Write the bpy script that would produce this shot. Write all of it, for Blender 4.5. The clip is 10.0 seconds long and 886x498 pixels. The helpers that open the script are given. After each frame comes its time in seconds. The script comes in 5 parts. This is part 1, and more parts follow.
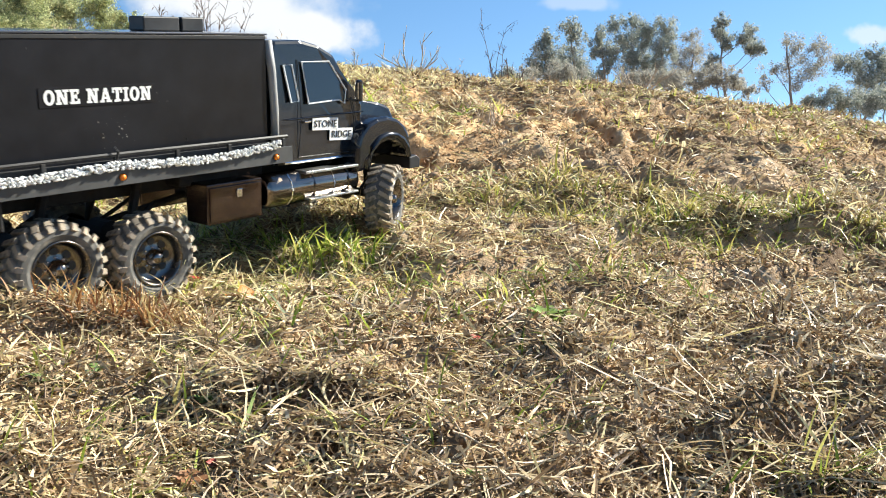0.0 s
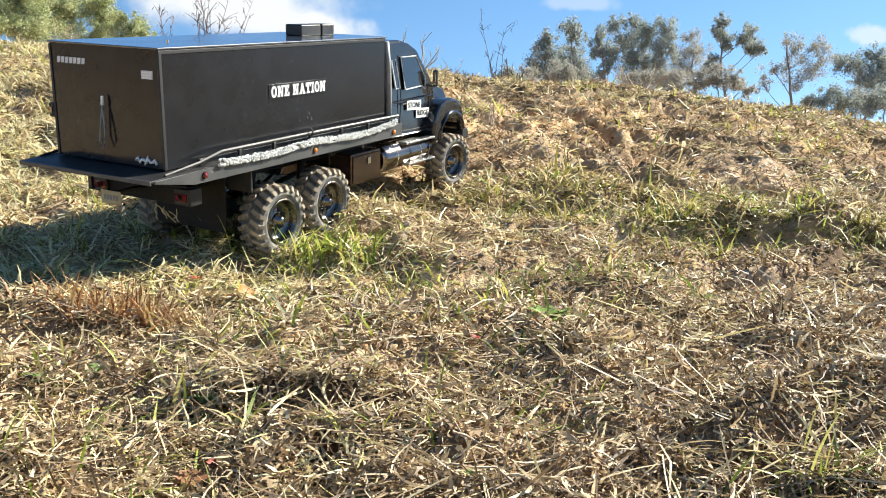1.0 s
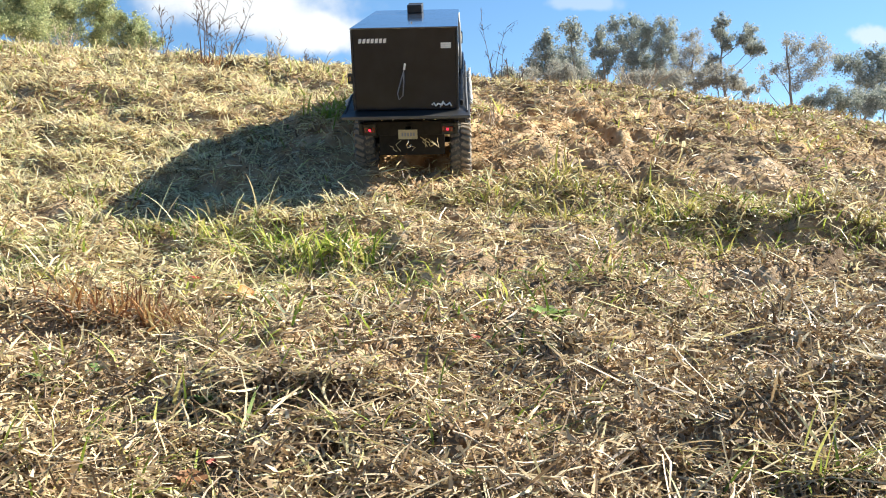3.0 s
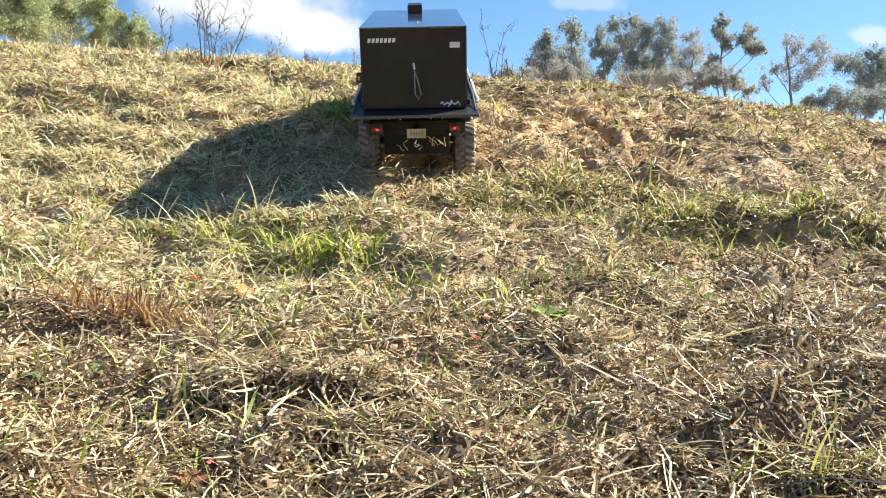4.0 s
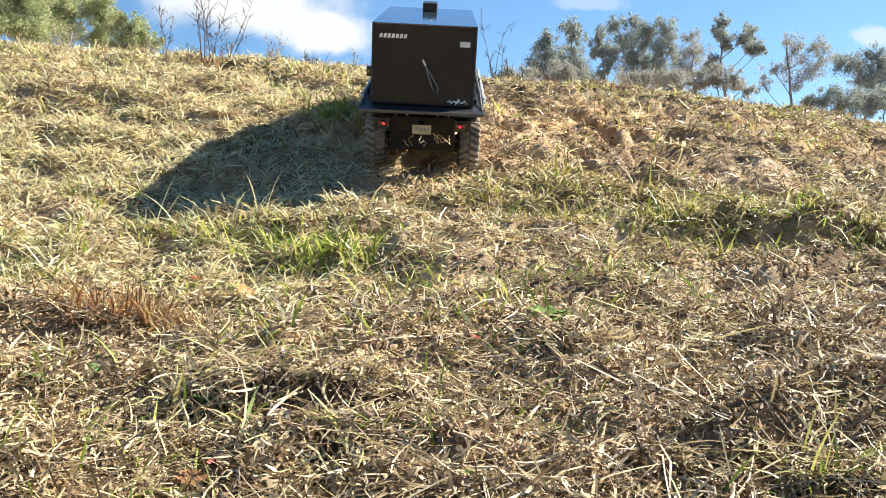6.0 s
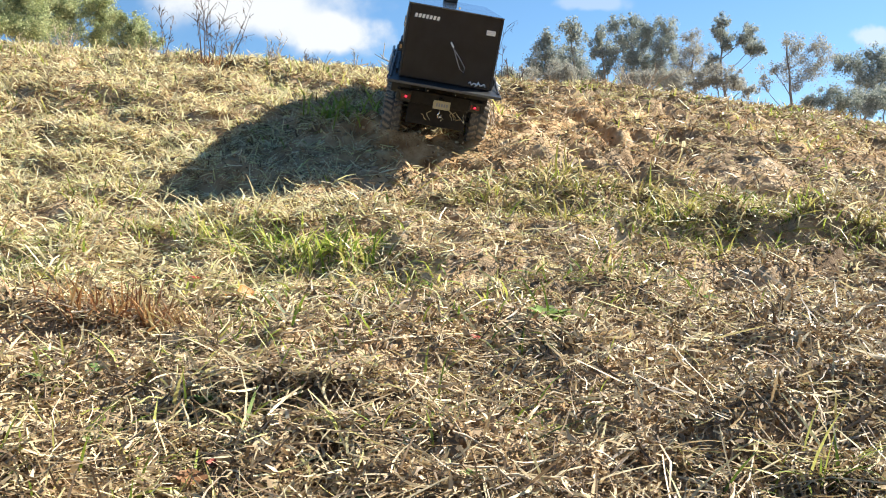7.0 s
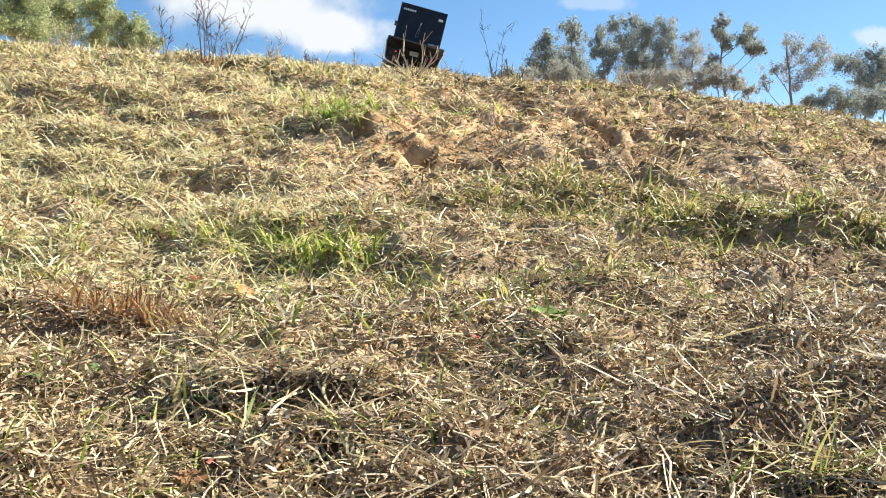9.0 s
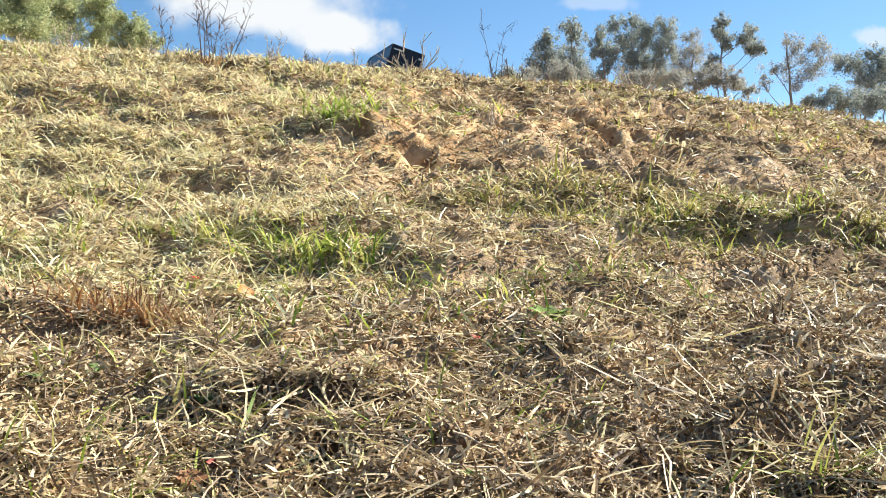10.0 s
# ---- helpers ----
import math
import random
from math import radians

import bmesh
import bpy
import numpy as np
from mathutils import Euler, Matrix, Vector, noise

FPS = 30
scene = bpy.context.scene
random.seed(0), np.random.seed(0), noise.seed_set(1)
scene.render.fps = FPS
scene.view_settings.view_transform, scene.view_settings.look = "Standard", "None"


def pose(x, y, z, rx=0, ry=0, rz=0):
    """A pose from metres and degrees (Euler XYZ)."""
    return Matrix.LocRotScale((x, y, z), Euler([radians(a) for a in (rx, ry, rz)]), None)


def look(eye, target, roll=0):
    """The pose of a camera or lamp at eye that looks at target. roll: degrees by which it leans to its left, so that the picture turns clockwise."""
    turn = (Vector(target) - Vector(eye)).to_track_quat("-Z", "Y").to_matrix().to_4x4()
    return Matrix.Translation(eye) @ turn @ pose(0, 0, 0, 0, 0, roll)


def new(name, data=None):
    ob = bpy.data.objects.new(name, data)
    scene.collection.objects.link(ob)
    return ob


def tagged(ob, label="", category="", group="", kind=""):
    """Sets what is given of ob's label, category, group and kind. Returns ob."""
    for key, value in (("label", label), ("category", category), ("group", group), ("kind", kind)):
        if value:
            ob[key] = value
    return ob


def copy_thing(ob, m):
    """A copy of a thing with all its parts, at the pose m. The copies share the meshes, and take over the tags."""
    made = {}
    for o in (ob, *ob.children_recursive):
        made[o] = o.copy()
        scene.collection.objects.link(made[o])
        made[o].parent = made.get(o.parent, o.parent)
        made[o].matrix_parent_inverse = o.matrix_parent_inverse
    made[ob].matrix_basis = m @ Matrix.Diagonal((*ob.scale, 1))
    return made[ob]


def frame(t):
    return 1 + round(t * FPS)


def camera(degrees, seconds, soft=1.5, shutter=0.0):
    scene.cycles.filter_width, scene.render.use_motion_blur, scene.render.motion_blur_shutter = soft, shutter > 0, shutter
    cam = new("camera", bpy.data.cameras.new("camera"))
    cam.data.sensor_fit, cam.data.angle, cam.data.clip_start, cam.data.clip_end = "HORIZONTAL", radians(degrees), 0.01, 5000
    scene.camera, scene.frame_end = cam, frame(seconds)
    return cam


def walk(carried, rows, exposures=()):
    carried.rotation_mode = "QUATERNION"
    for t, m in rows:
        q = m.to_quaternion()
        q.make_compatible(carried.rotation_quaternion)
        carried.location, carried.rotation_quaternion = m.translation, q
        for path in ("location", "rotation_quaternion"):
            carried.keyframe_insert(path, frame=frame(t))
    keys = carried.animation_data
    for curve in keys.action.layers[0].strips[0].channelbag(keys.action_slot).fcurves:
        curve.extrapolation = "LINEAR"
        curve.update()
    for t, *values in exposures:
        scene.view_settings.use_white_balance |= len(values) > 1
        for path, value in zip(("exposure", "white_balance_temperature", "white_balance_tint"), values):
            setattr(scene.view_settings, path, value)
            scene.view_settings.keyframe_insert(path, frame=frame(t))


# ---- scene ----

cam = camera(53.8, 10.0, soft=1.0, shutter=0.12)
walk(cam, [(0, pose(0, 0, 0, 85, 0, 0)), (10, pose(0, 0, 0, 85, 0, 0))], exposures=[(0, 1.46, 6440, 8), (1.0, 1.46, 6440, 8), (2.5, 1.51, 6440, 8), (8, 1.42, 6440, 8), (10, 1.38, 6440, 8)])

# ---- sky and sun ----
SUN_DIR = Vector((0.72, 0.36, 0.60)).normalized()
world = bpy.data.worlds.new("sky")
scene.world = world
world.use_nodes = True
wn = world.node_tree.nodes
sky = wn.new("ShaderNodeTexSky")
sky.sky_type = "NISHITA"
sky.sun_disc = False
sky.sun_elevation = math.asin(SUN_DIR.z)
sky.sun_rotation = math.atan2(SUN_DIR.x, SUN_DIR.y)
sky.air_density, sky.dust_density, sky.ozone_density = 1.0, 0.1, 1.2
wn["Background"].inputs["Strength"].default_value = 0.065
sky_at, sky_up = wn.new("ShaderNodeTexCoord"), wn.new("ShaderNodeMapping")
sky_up.inputs["Location"].default_value = (0, 0, 0.13)
world.node_tree.links.new(sky_at.outputs["Generated"], sky_up.inputs["Vector"])
world.node_tree.links.new(sky_up.outputs["Vector"], sky.inputs["Vector"])
tone = wn.new("ShaderNodeHueSaturation")
tone.inputs["Saturation"].default_value = 1.22
world.node_tree.links.new(sky.outputs["Color"], tone.inputs["Color"])
world.node_tree.links.new(tone.outputs["Color"], wn["Background"].inputs["Color"])
sun_data = bpy.data.lights.new("sun", "SUN")
sun_data.energy, sun_data.angle, sun_data.color = 5.0, radians(0.55), (1.0, 0.95, 0.83)
sun = new("sun", sun_data)
sun.matrix_world = look((30, 15, 25), Vector((30, 15, 25)) - SUN_DIR)


# ---- materials ----
def material(name, base, rough=0.6, metal=0.0, vary=0.25, scale=60.0, relief=0.2, coat=0.0, gloss=0.5, fleck=0.0, glow=None, speck=None, depth=0.001):
    """A surface with grain at two scales: vary darkens and lightens it, speck = (colour, amount) is dust or dirt on it."""
    m = bpy.data.materials.new(name)
    m.use_nodes = True
    n, l = m.node_tree.nodes, m.node_tree.links
    b = n["Principled BSDF"]
    co = n.new("ShaderNodeTexCoord")
    n1, n2 = n.new("ShaderNodeTexNoise"), n.new("ShaderNodeTexNoise")
    n1.inputs["Scale"].default_value, n1.inputs["Detail"].default_value = scale, 6
    n2.inputs["Scale"].default_value, n2.inputs["Detail"].default_value = scale * 0.13, 4
    for q in (n1, n2):
        l.new(co.outputs["Object"], q.inputs["Vector"])
    mul = n.new("ShaderNodeMath")
    mul.operation = "ADD"
    l.new(n1.outputs["Fac"], mul.inputs[0])
    l.new(n2.outputs["Fac"], mul.inputs[1])
    ramp = n.new("ShaderNodeMapRange")
    ramp.inputs["From Min"].default_value, ramp.inputs["From Max"].default_value = 0.7, 1.3
    ramp.inputs["To Min"].default_value, ramp.inputs["To Max"].default_value = 1 - vary, 1 + vary
    l.new(mul.outputs[0], ramp.inputs["Value"])
    col = n.new("ShaderNodeVectorMath")
    col.operation = "SCALE"
    col.inputs[0].default_value = base
    l.new(ramp.outputs["Result"], col.inputs["Scale"])
    out = col.outputs["Vector"]
    rr = n.new("ShaderNodeMapRange")
    rr.inputs["From Min"].default_value, rr.inputs["From Max"].default_value = 0.3, 0.7
    rr.inputs["To Min"].default_value, rr.inputs["To Max"].default_value = rough * 0.8, min(1, rough * 1.25)
    l.new(n2.outputs["Fac"], rr.inputs["Value"])
    rough_out = rr.outputs["Result"]
    if speck:
        dirt = n.new("ShaderNodeMapRange")
        dirt.inputs["From Min"].default_value, dirt.inputs["From Max"].default_value = 1.36 - 0.62 * speck[1], 1.5 - 0.5 * speck[1]
        l.new(mul.outputs[0], dirt.inputs["Value"])
        mix = n.new("ShaderNodeMix")
        mix.data_type = "RGBA"
        l.new(dirt.outputs["Result"], mix.inputs["Factor"])
        l.new(out, mix.inputs[6])
        mix.inputs[7].default_value = (*speck[0], 1)
        out = mix.outputs[2]
        rmix = n.new("ShaderNodeMix")
        l.new(dirt.outputs["Result"], rmix.inputs["Factor"])
        l.new(rough_out, rmix.inputs[2])
        rmix.inputs[3].default_value = 0.9
        rough_out = rmix.outputs[0]
    if fleck:
        n3, dots = n.new("ShaderNodeTexNoise"), n.new("ShaderNodeMapRange")
        n3.inputs["Scale"].default_value, n3.inputs["Detail"].default_value = scale * 9, 3
        l.new(co.outputs["Object"], n3.inputs["Vector"])
        where = n.new("ShaderNodeMath")
        where.operation = "MULTIPLY"
        l.new(n3.outputs["Fac"], where.inputs[0])
        l.new(n2.outputs["Fac"], where.inputs[1])
        dots.inputs["From Min"].default_value, dots.inputs["From Max"].default_value = 0.46 - fleck, 0.52 - fleck
        l.new(where.outputs[0], dots.inputs["Value"])
        fmix = n.new("ShaderNodeMix")
        fmix.data_type = "RGBA"
        l.new(dots.outputs["Result"], fmix.inputs["Factor"])
        l.new(out, fmix.inputs[6])
        fmix.inputs[7].default_value = (0.35, 0.33, 0.30, 1)
        out = fmix.outputs[2]
    l.new(out, b.inputs["Base Color"])
    l.new(rough_out, b.inputs["Roughness"])
    b.inputs["Metallic"].default_value = metal
    b.inputs["Coat Weight"].default_value = coat
    b.inputs["Specular IOR Level"].default_value = gloss
    b.inputs["Coat Roughness"].default_value = 0.08
    if relief:
        bp = n.new("ShaderNodeBump")
        bp.inputs["Strength"].default_value, bp.inputs["Distance"].default_value = relief, depth
        l.new(n1.outputs["Fac"], bp.inputs["Height"])
        l.new(bp.outputs["Normal"], b.inputs["Normal"])
    if glow:
        b.inputs["Emission Color"].default_value = (*glow[0], 1)
        b.inputs["Emission Strength"].default_value = glow[1]
    return m


def plant_material(name, stops, thin=0.3, rough=0.6, patch=None):
    """Blades or leaves: each takes its colour from the stops by chance; patch shifts whole areas along them."""
    m = bpy.data.materials.new(name)
    m.use_nodes = True
    n, l = m.node_tree.nodes, m.node_tree.links
    b = n["Principled BSDF"]
    geo, co, noi = n.new("ShaderNodeNewGeometry"), n.new("ShaderNodeTexCoord"), n.new("ShaderNodeTexNoise")
    noi.inputs["Scale"].default_value, noi.inputs["Detail"].default_value = (patch or (2.0, 0.3))[0], 3
    l.new(co.outputs["Object"], noi.inputs["Vector"])
    shift = n.new("ShaderNodeMath")
    shift.operation = "MULTIPLY_ADD"
    shift.inputs[1].default_value = (patch or (2.0, 0.3))[1] * 2
    l.new(noi.outputs["Fac"], shift.inputs[0])
    sub = n.new("ShaderNodeMath")
    sub.operation = "SUBTRACT"
    l.new(geo.outputs["Random Per Island"], sub.inputs[0])
    sub.inputs[1].default_value = (patch or (2.0, 0.3))[1]
    l.new(sub.outputs[0], shift.inputs[2])
    ramp = n.new("ShaderNodeValToRGB")
    l.new(shift.outputs[0], ramp.inputs["Fac"])
    while len(ramp.color_ramp.elements) < len(stops):
        ramp.color_ramp.elements.new(0.5)
    for i, (e, c) in enumerate(zip(ramp.color_ramp.elements, stops)):
        e.position, e.color = i / (len(stops) - 1), (*c, 1)
    fine = n.new("ShaderNodeTexNoise")
    fine.inputs["Scale"].default_value = 260
    l.new(co.outputs["Object"], fine.inputs["Vector"])
    fm = n.new("ShaderNodeMapRange")
    fm.inputs["From Min"].default_value, fm.inputs["From Max"].default_value = 0.3, 0.7
    fm.inputs["To Min"].default_value, fm.inputs["To Max"].default_value = 0.75, 1.2
    l.new(fine.outputs["Fac"], fm.inputs["Value"])
    sc = n.new("ShaderNodeVectorMath")
    sc.operation = "SCALE"
    l.new(ramp.outputs["Color"], sc.inputs[0])
    l.new(fm.outputs["Result"], sc.inputs["Scale"])
    l.new(sc.outputs["Vector"], b.inputs["Base Color"])
    b.inputs["Roughness"].default_value = rough
    b.inputs["Specular IOR Level"].default_value = 0.35
    tr, mix = n.new("ShaderNodeBsdfTranslucent"), n.new("ShaderNodeMixShader")
    l.new(sc.outputs["Vector"], tr.inputs["Color"])
    mix.inputs["Fac"].default_value = thin
    l.new(b.outputs["BSDF"], mix.inputs[1])
    l.new(tr.outputs["BSDF"], mix.inputs[2])
    l.new(mix.outputs["Shader"], n["Material Output"].inputs["Surface"])
    return m


def soil_material():
    m = bpy.data.materials.new("sandy soil")
    m.use_nodes = True
    n, l = m.node_tree.nodes, m.node_tree.links
    b = n["Principled BSDF"]
    co = n.new("ShaderNodeTexCoord")
    noises = []
    for scale, detail in ((3.0, 4), (22.0, 6), (150.0, 5)):
        q = n.new("ShaderNodeTexNoise")
        q.inputs["Scale"].default_value, q.inputs["Detail"].default_value = scale, detail
        l.new(co.outputs["Object"], q.inputs["Vector"])
        noises.append(q)
    r1, r2 = n.new("ShaderNodeValToRGB"), n.new("ShaderNodeValToRGB")
    for r, stops in ((r1, ((0.30, (0.24, 0.14, 0.07)), (0.5, (0.40, 0.285, 0.17)), (0.68, (0.52, 0.40, 0.26)))),
                     (r2, ((0.32, (0.22, 0.14, 0.085)), (0.5, (0.48, 0.33, 0.20)), (0.7, (0.66, 0.52, 0.35))))):
        r.color_ramp.elements.new(0.5)
        for e, (p, c) in zip(r.color_ramp.elements, stops):
            e.position, e.color = p, (*c, 1)
    l.new(noises[0].outputs["Fac"], r1.inputs["Fac"])
    l.new(noises[1].outputs["Fac"], r2.inputs["Fac"])
    mix = n.new("ShaderNodeMix")
    mix.data_type = "RGBA"
    mix.inputs["Factor"].default_value = 0.5
    l.new(r1.outputs["Color"], mix.inputs[6])
    l.new(r2.outputs["Color"], mix.inputs[7])
    humus, hr = n.new("ShaderNodeTexNoise"), n.new("ShaderNodeMapRange")
    humus.inputs["Scale"].default_value, humus.inputs["Detail"].default_value = 5.0, 6
    l.new(co.outputs["Object"], humus.inputs["Vector"])
    sep, lean = n.new("ShaderNodeSeparateXYZ"), n.new("ShaderNodeMapRange")
    l.new(co.outputs["Object"], sep.inputs["Vector"])
    lean.inputs["From Min"].default_value, lean.inputs["From Max"].default_value = 0.55, 1.0
    lean.inputs["To Min"].default_value, lean.inputs["To Max"].default_value = 0.10, -0.02
    l.new(sep.outputs["Y"], lean.inputs["Value"])
    # more of the dark brown mix towards the right
    right_lean = n.new("ShaderNodeMapRange")
    right_lean.inputs["From Min"].default_value, right_lean.inputs["From Max"].default_value = 0.1, 0.9
    right_lean.inputs["To Min"].default_value, right_lean.inputs["To Max"].default_value = 0.0, 0.09
    l.new(sep.outputs["X"], right_lean.inputs["Value"])
    first = n.new("ShaderNodeMath")
    l.new(lean.outputs["Result"], first.inputs[0])
    l.new(right_lean.outputs["Result"], first.inputs[1])
    both_in = n.new("ShaderNodeMath")
    l.new(humus.outputs["Fac"], both_in.inputs[0])
    l.new(first.outputs[0], both_in.inputs[1])
    hr.inputs["From Min"].default_value, hr.inputs["From Max"].default_value = 0.5, 0.68
    l.new(both_in.outputs[0], hr.inputs["Value"])
    dark = n.new("ShaderNodeMix")
    dark.data_type = "RGBA"
    l.new(hr.outputs["Result"], dark.inputs["Factor"])
    l.new(mix.outputs[2], dark.inputs[6])
    dark.inputs[7].default_value = (0.12, 0.077, 0.045, 1)
    worn = None
    for centre, reach in (((-0.05, 2.36, 0.09), 0.42), ((0.42, 2.75, 0.19), 0.45), ((-0.1, 3.1, 0.27), 0.35), ((1.2, 2.95, 0.1), 0.45)):
        away, near = n.new("ShaderNodeVectorMath"), n.new("ShaderNodeMapRange")
        away.operation = "DISTANCE"
        away.inputs[1].default_value = centre
        l.new(co.outputs["Object"], away.inputs[0])
        near.inputs["From Min"].default_value, near.inputs["From Max"].default_value = reach, reach * 0.35
        l.new(away.outputs["Value"], near.inputs["Value"])
        if worn is None:
            worn = near.outputs["Result"]
        else:
            top = n.new("ShaderNodeMath")
            top.operation = "MAXIMUM"
            l.new(worn, top.inputs[0])
            l.new(near.outputs["Result"], top.inputs[1])
            worn = top.outputs[0]
    open_soil = n.new("ShaderNodeMix")
    open_soil.data_type = "RGBA"
    raw = n.new("ShaderNodeValToRGB")
    raw.color_ramp.elements.new(0.5)
    for e, (p, c) in zip(raw.color_ramp.elements, ((0.34, (0.25, 0.135, 0.06)), (0.5, (0.46, 0.29, 0.145)), (0.68, (0.60, 0.43, 0.25)))):
        e.position, e.color = p, (*c, 1)
    l.new(noises[1].outputs["Fac"], raw.inputs["Fac"])
    l.new(worn, open_soil.inputs["Factor"])
    l.new(dark.outputs[2], open_soil.inputs[6])
    l.new(raw.outputs["Color"], open_soil.inputs[7])
    l.new(open_soil.outputs[2], b.inputs["Base Color"])
    b.inputs["Roughness"].default_value = 0.95
    b.inputs["Specular IOR Level"].default_value = 0.15
    add = n.new("ShaderNodeMath")
    add.operation = "ADD"
    l.new(noises[1].outputs["Fac"], add.inputs[0])
    l.new(noises[2].outputs["Fac"], add.inputs[1])
    bp = n.new("ShaderNodeBump")
    bp.inputs["Strength"].default_value, bp.inputs["Distance"].default_value = 0.8, 0.006
    l.new(add.outputs[0], bp.inputs["Height"])
    l.new(bp.outputs["Normal"], b.inputs["Normal"])
    return m


def cloud_material(name, seed, strength, wide, tall):
    """White vapour, thick in the middle of the sheet and torn at its rim."""
    m = bpy.data.materials.new(name)
    m.use_nodes = True
    n, l = m.node_tree.nodes, m.node_tree.links
    co = n.new("ShaderNodeTexCoord")
    unit = n.new("ShaderNodeVectorMath")
    unit.operation = "MULTIPLY"
    unit.inputs[1].default_value = (1 / wide, 1 / tall, 0)
    l.new(co.outputs["Object"], unit.inputs[0])
    mp = n.new("ShaderNodeMapping")
    mp.inputs["Location"].default_value = (seed, seed * 0.7, 0)
    mp.inputs["Scale"].default_value = (1, tall / wide, 1)
    noi = n.new("ShaderNodeTexNoise")
    noi.inputs["Scale"].default_value, noi.inputs["Detail"].default_value = 4.2, 7
    noi.inputs["Roughness"].default_value = 0.52
    l.new(unit.outputs["Vector"], mp.inputs["Vector"])
    l.new(mp.outputs["Vector"], noi.inputs["Vector"])
    centre = n.new("ShaderNodeVectorMath")
    centre.operation = "DISTANCE"
    centre.inputs[1].default_value = (0.0, 0.0, 0.0)
    l.new(unit.outputs["Vector"], centre.inputs[0])
    fall = n.new("ShaderNodeMapRange")
    fall.inputs["From Min"].default_value, fall.inputs["From Max"].default_value = 0.05, 0.5
    fall.inputs["To Min"].default_value, fall.inputs["To Max"].default_value = 0.42, -0.55
    l.new(centre.outputs["Value"], fall.inputs["Value"])
    add = n.new("ShaderNodeMath")
    l.new(noi.outputs["Fac"], add.inputs[0])
    l.new(fall.outputs["Result"], add.inputs[1])
    alpha = n.new("ShaderNodeMapRange")
    alpha.interpolation_type = "SMOOTHSTEP"
    alpha.inputs["From Min"].default_value, alpha.inputs["From Max"].default_value = 0.36, 0.70
    l.new(add.outputs[0], alpha.inputs["Value"])
    soft = n.new("ShaderNodeMath")
    soft.operation = "MULTIPLY"
    soft.inputs[1].default_value = strength
    l.new(alpha.outputs["Result"], soft.inputs[0])
    em, tp, mix = n.new("ShaderNodeEmission"), n.new("ShaderNodeBsdfTransparent"), n.new("ShaderNodeMixShader")
    em.inputs["Color"].default_value, em.inputs["Strength"].default_value = (0.95, 0.97, 1.0, 1), 0.38
    l.new(soft.outputs[0], mix.inputs["Fac"])
    l.new(tp.outputs["BSDF"], mix.inputs[1])
    l.new(em.outputs["Emission"], mix.inputs[2])
    l.new(mix.outputs["Shader"], n["Material Output"].inputs["Surface"])
    return m


DUST = (0.34, 0.25, 0.16)
M_SOIL = soil_material()
M_GLOSS = material("gloss black paint", (0.011, 0.012, 0.015), 0.14, 0, 0.3, 40, 0.03, 0.3, 0.5)
M_PANEL = material("black polished sheet", (0.011, 0.0115, 0.014), 0.2, 0, 0.3, 30, 0.02, 0.0, 0.3, -0.035)
M_REAR = material("black tailboard sheet", (0.014, 0.015, 0.019), 0.16, 0, 0.3, 30, 0.02, 0.0, 0.33, -0.035)
# roof: sky sheen put into the blue-grey base, on top of the coat
M_ROOF = material("sky-tinted black roof sheet", (0.035, 0.043, 0.062), 0.26, 0, 0.3, 30, 0.04, 1.0, 0.8, speck=(DUST, 0.1))
M_PLASTIC = material("black plastic", (0.018, 0.017, 0.017), 0.5, 0, 0.3, 90, 0.15, speck=(DUST, 0.15))
M_RUST = material("dusty dark undercarriage", (0.02, 0.017, 0.015), 0.7, 0, 0.4, 80, 0.3, gloss=0.25, speck=((0.2, 0.12, 0.07), 0.1))
M_GREY = material("grey metal sheet", (0.085, 0.085, 0.085), 0.45, 0.3, 0.15, 60, 0.1, speck=(DUST, 0.2))
M_POST = material("light grey plastic", (0.26, 0.26, 0.255), 0.5, 0, 0.15, 60, 0.1)
M_CHROME = material("chrome", (0.75, 0.74, 0.72), 0.07, 1.0, 0.08, 50, 0.02, speck=(DUST, 0.1))
M_RIM = material("dark chrome rim", (0.17, 0.155, 0.14), 0.25, 1.0, 0.2, 60, 0.03, speck=(DUST, 0.25))
# tool box: the brown of the mirrored ground is put into its base colour
M_TOOLBOX = material("polished dark box with ground-brown sheen", (0.10, 0.07, 0.055), 0.15, 0.8, 0.25, 50, 0.03, speck=(DUST, 0.12))
M_DARKCHROME = material("dusty polished steel", (0.22, 0.19, 0.17), 0.13, 1.0, 0.15, 50, 0.03, speck=(DUST, 0.1))
M_STEP = material("checkered bright metal", (0.55, 0.54, 0.52), 0.3, 1.0, 0.3, 200, 0.8, speck=(DUST, 0.2), depth=0.002)
M_RUBBER = material("dusty rubber", (0.10, 0.096, 0.088), 0.75, 0, 0.2, 90, 0.4, speck=((0.24, 0.215, 0.175), 0.6))
M_LUG = material("muddy tread rubber", (0.06, 0.054, 0.046), 0.8, 0, 0.3, 90, 0.4, speck=((0.34, 0.28, 0.21), 0.8))
M_GLASS = material("tinted window", (0.008, 0.012, 0.016), 0.05, 0, 0.1, 20, 0.0, 0.5)
M_ROPE = material("white cord", (0.75, 0.75, 0.73), 0.8, 0, 0.15, 400, 0.6)
M_WHITE = material("white vinyl", (0.78, 0.78, 0.76), 0.45, 0, 0.06, 200, 0.05)
M_INK = material("black ink", (0.03, 0.03, 0.03), 0.5, 0, 0.1, 200, 0)
M_OUTLINE = material("pale grey trim", (0.62, 0.63, 0.64), 0.4, 0, 0.1, 200, 0.05)
M_AMBER = material("amber lens", (0.75, 0.2, 0.015), 0.2, 0, 0.15, 200, 0.1, 0.5)
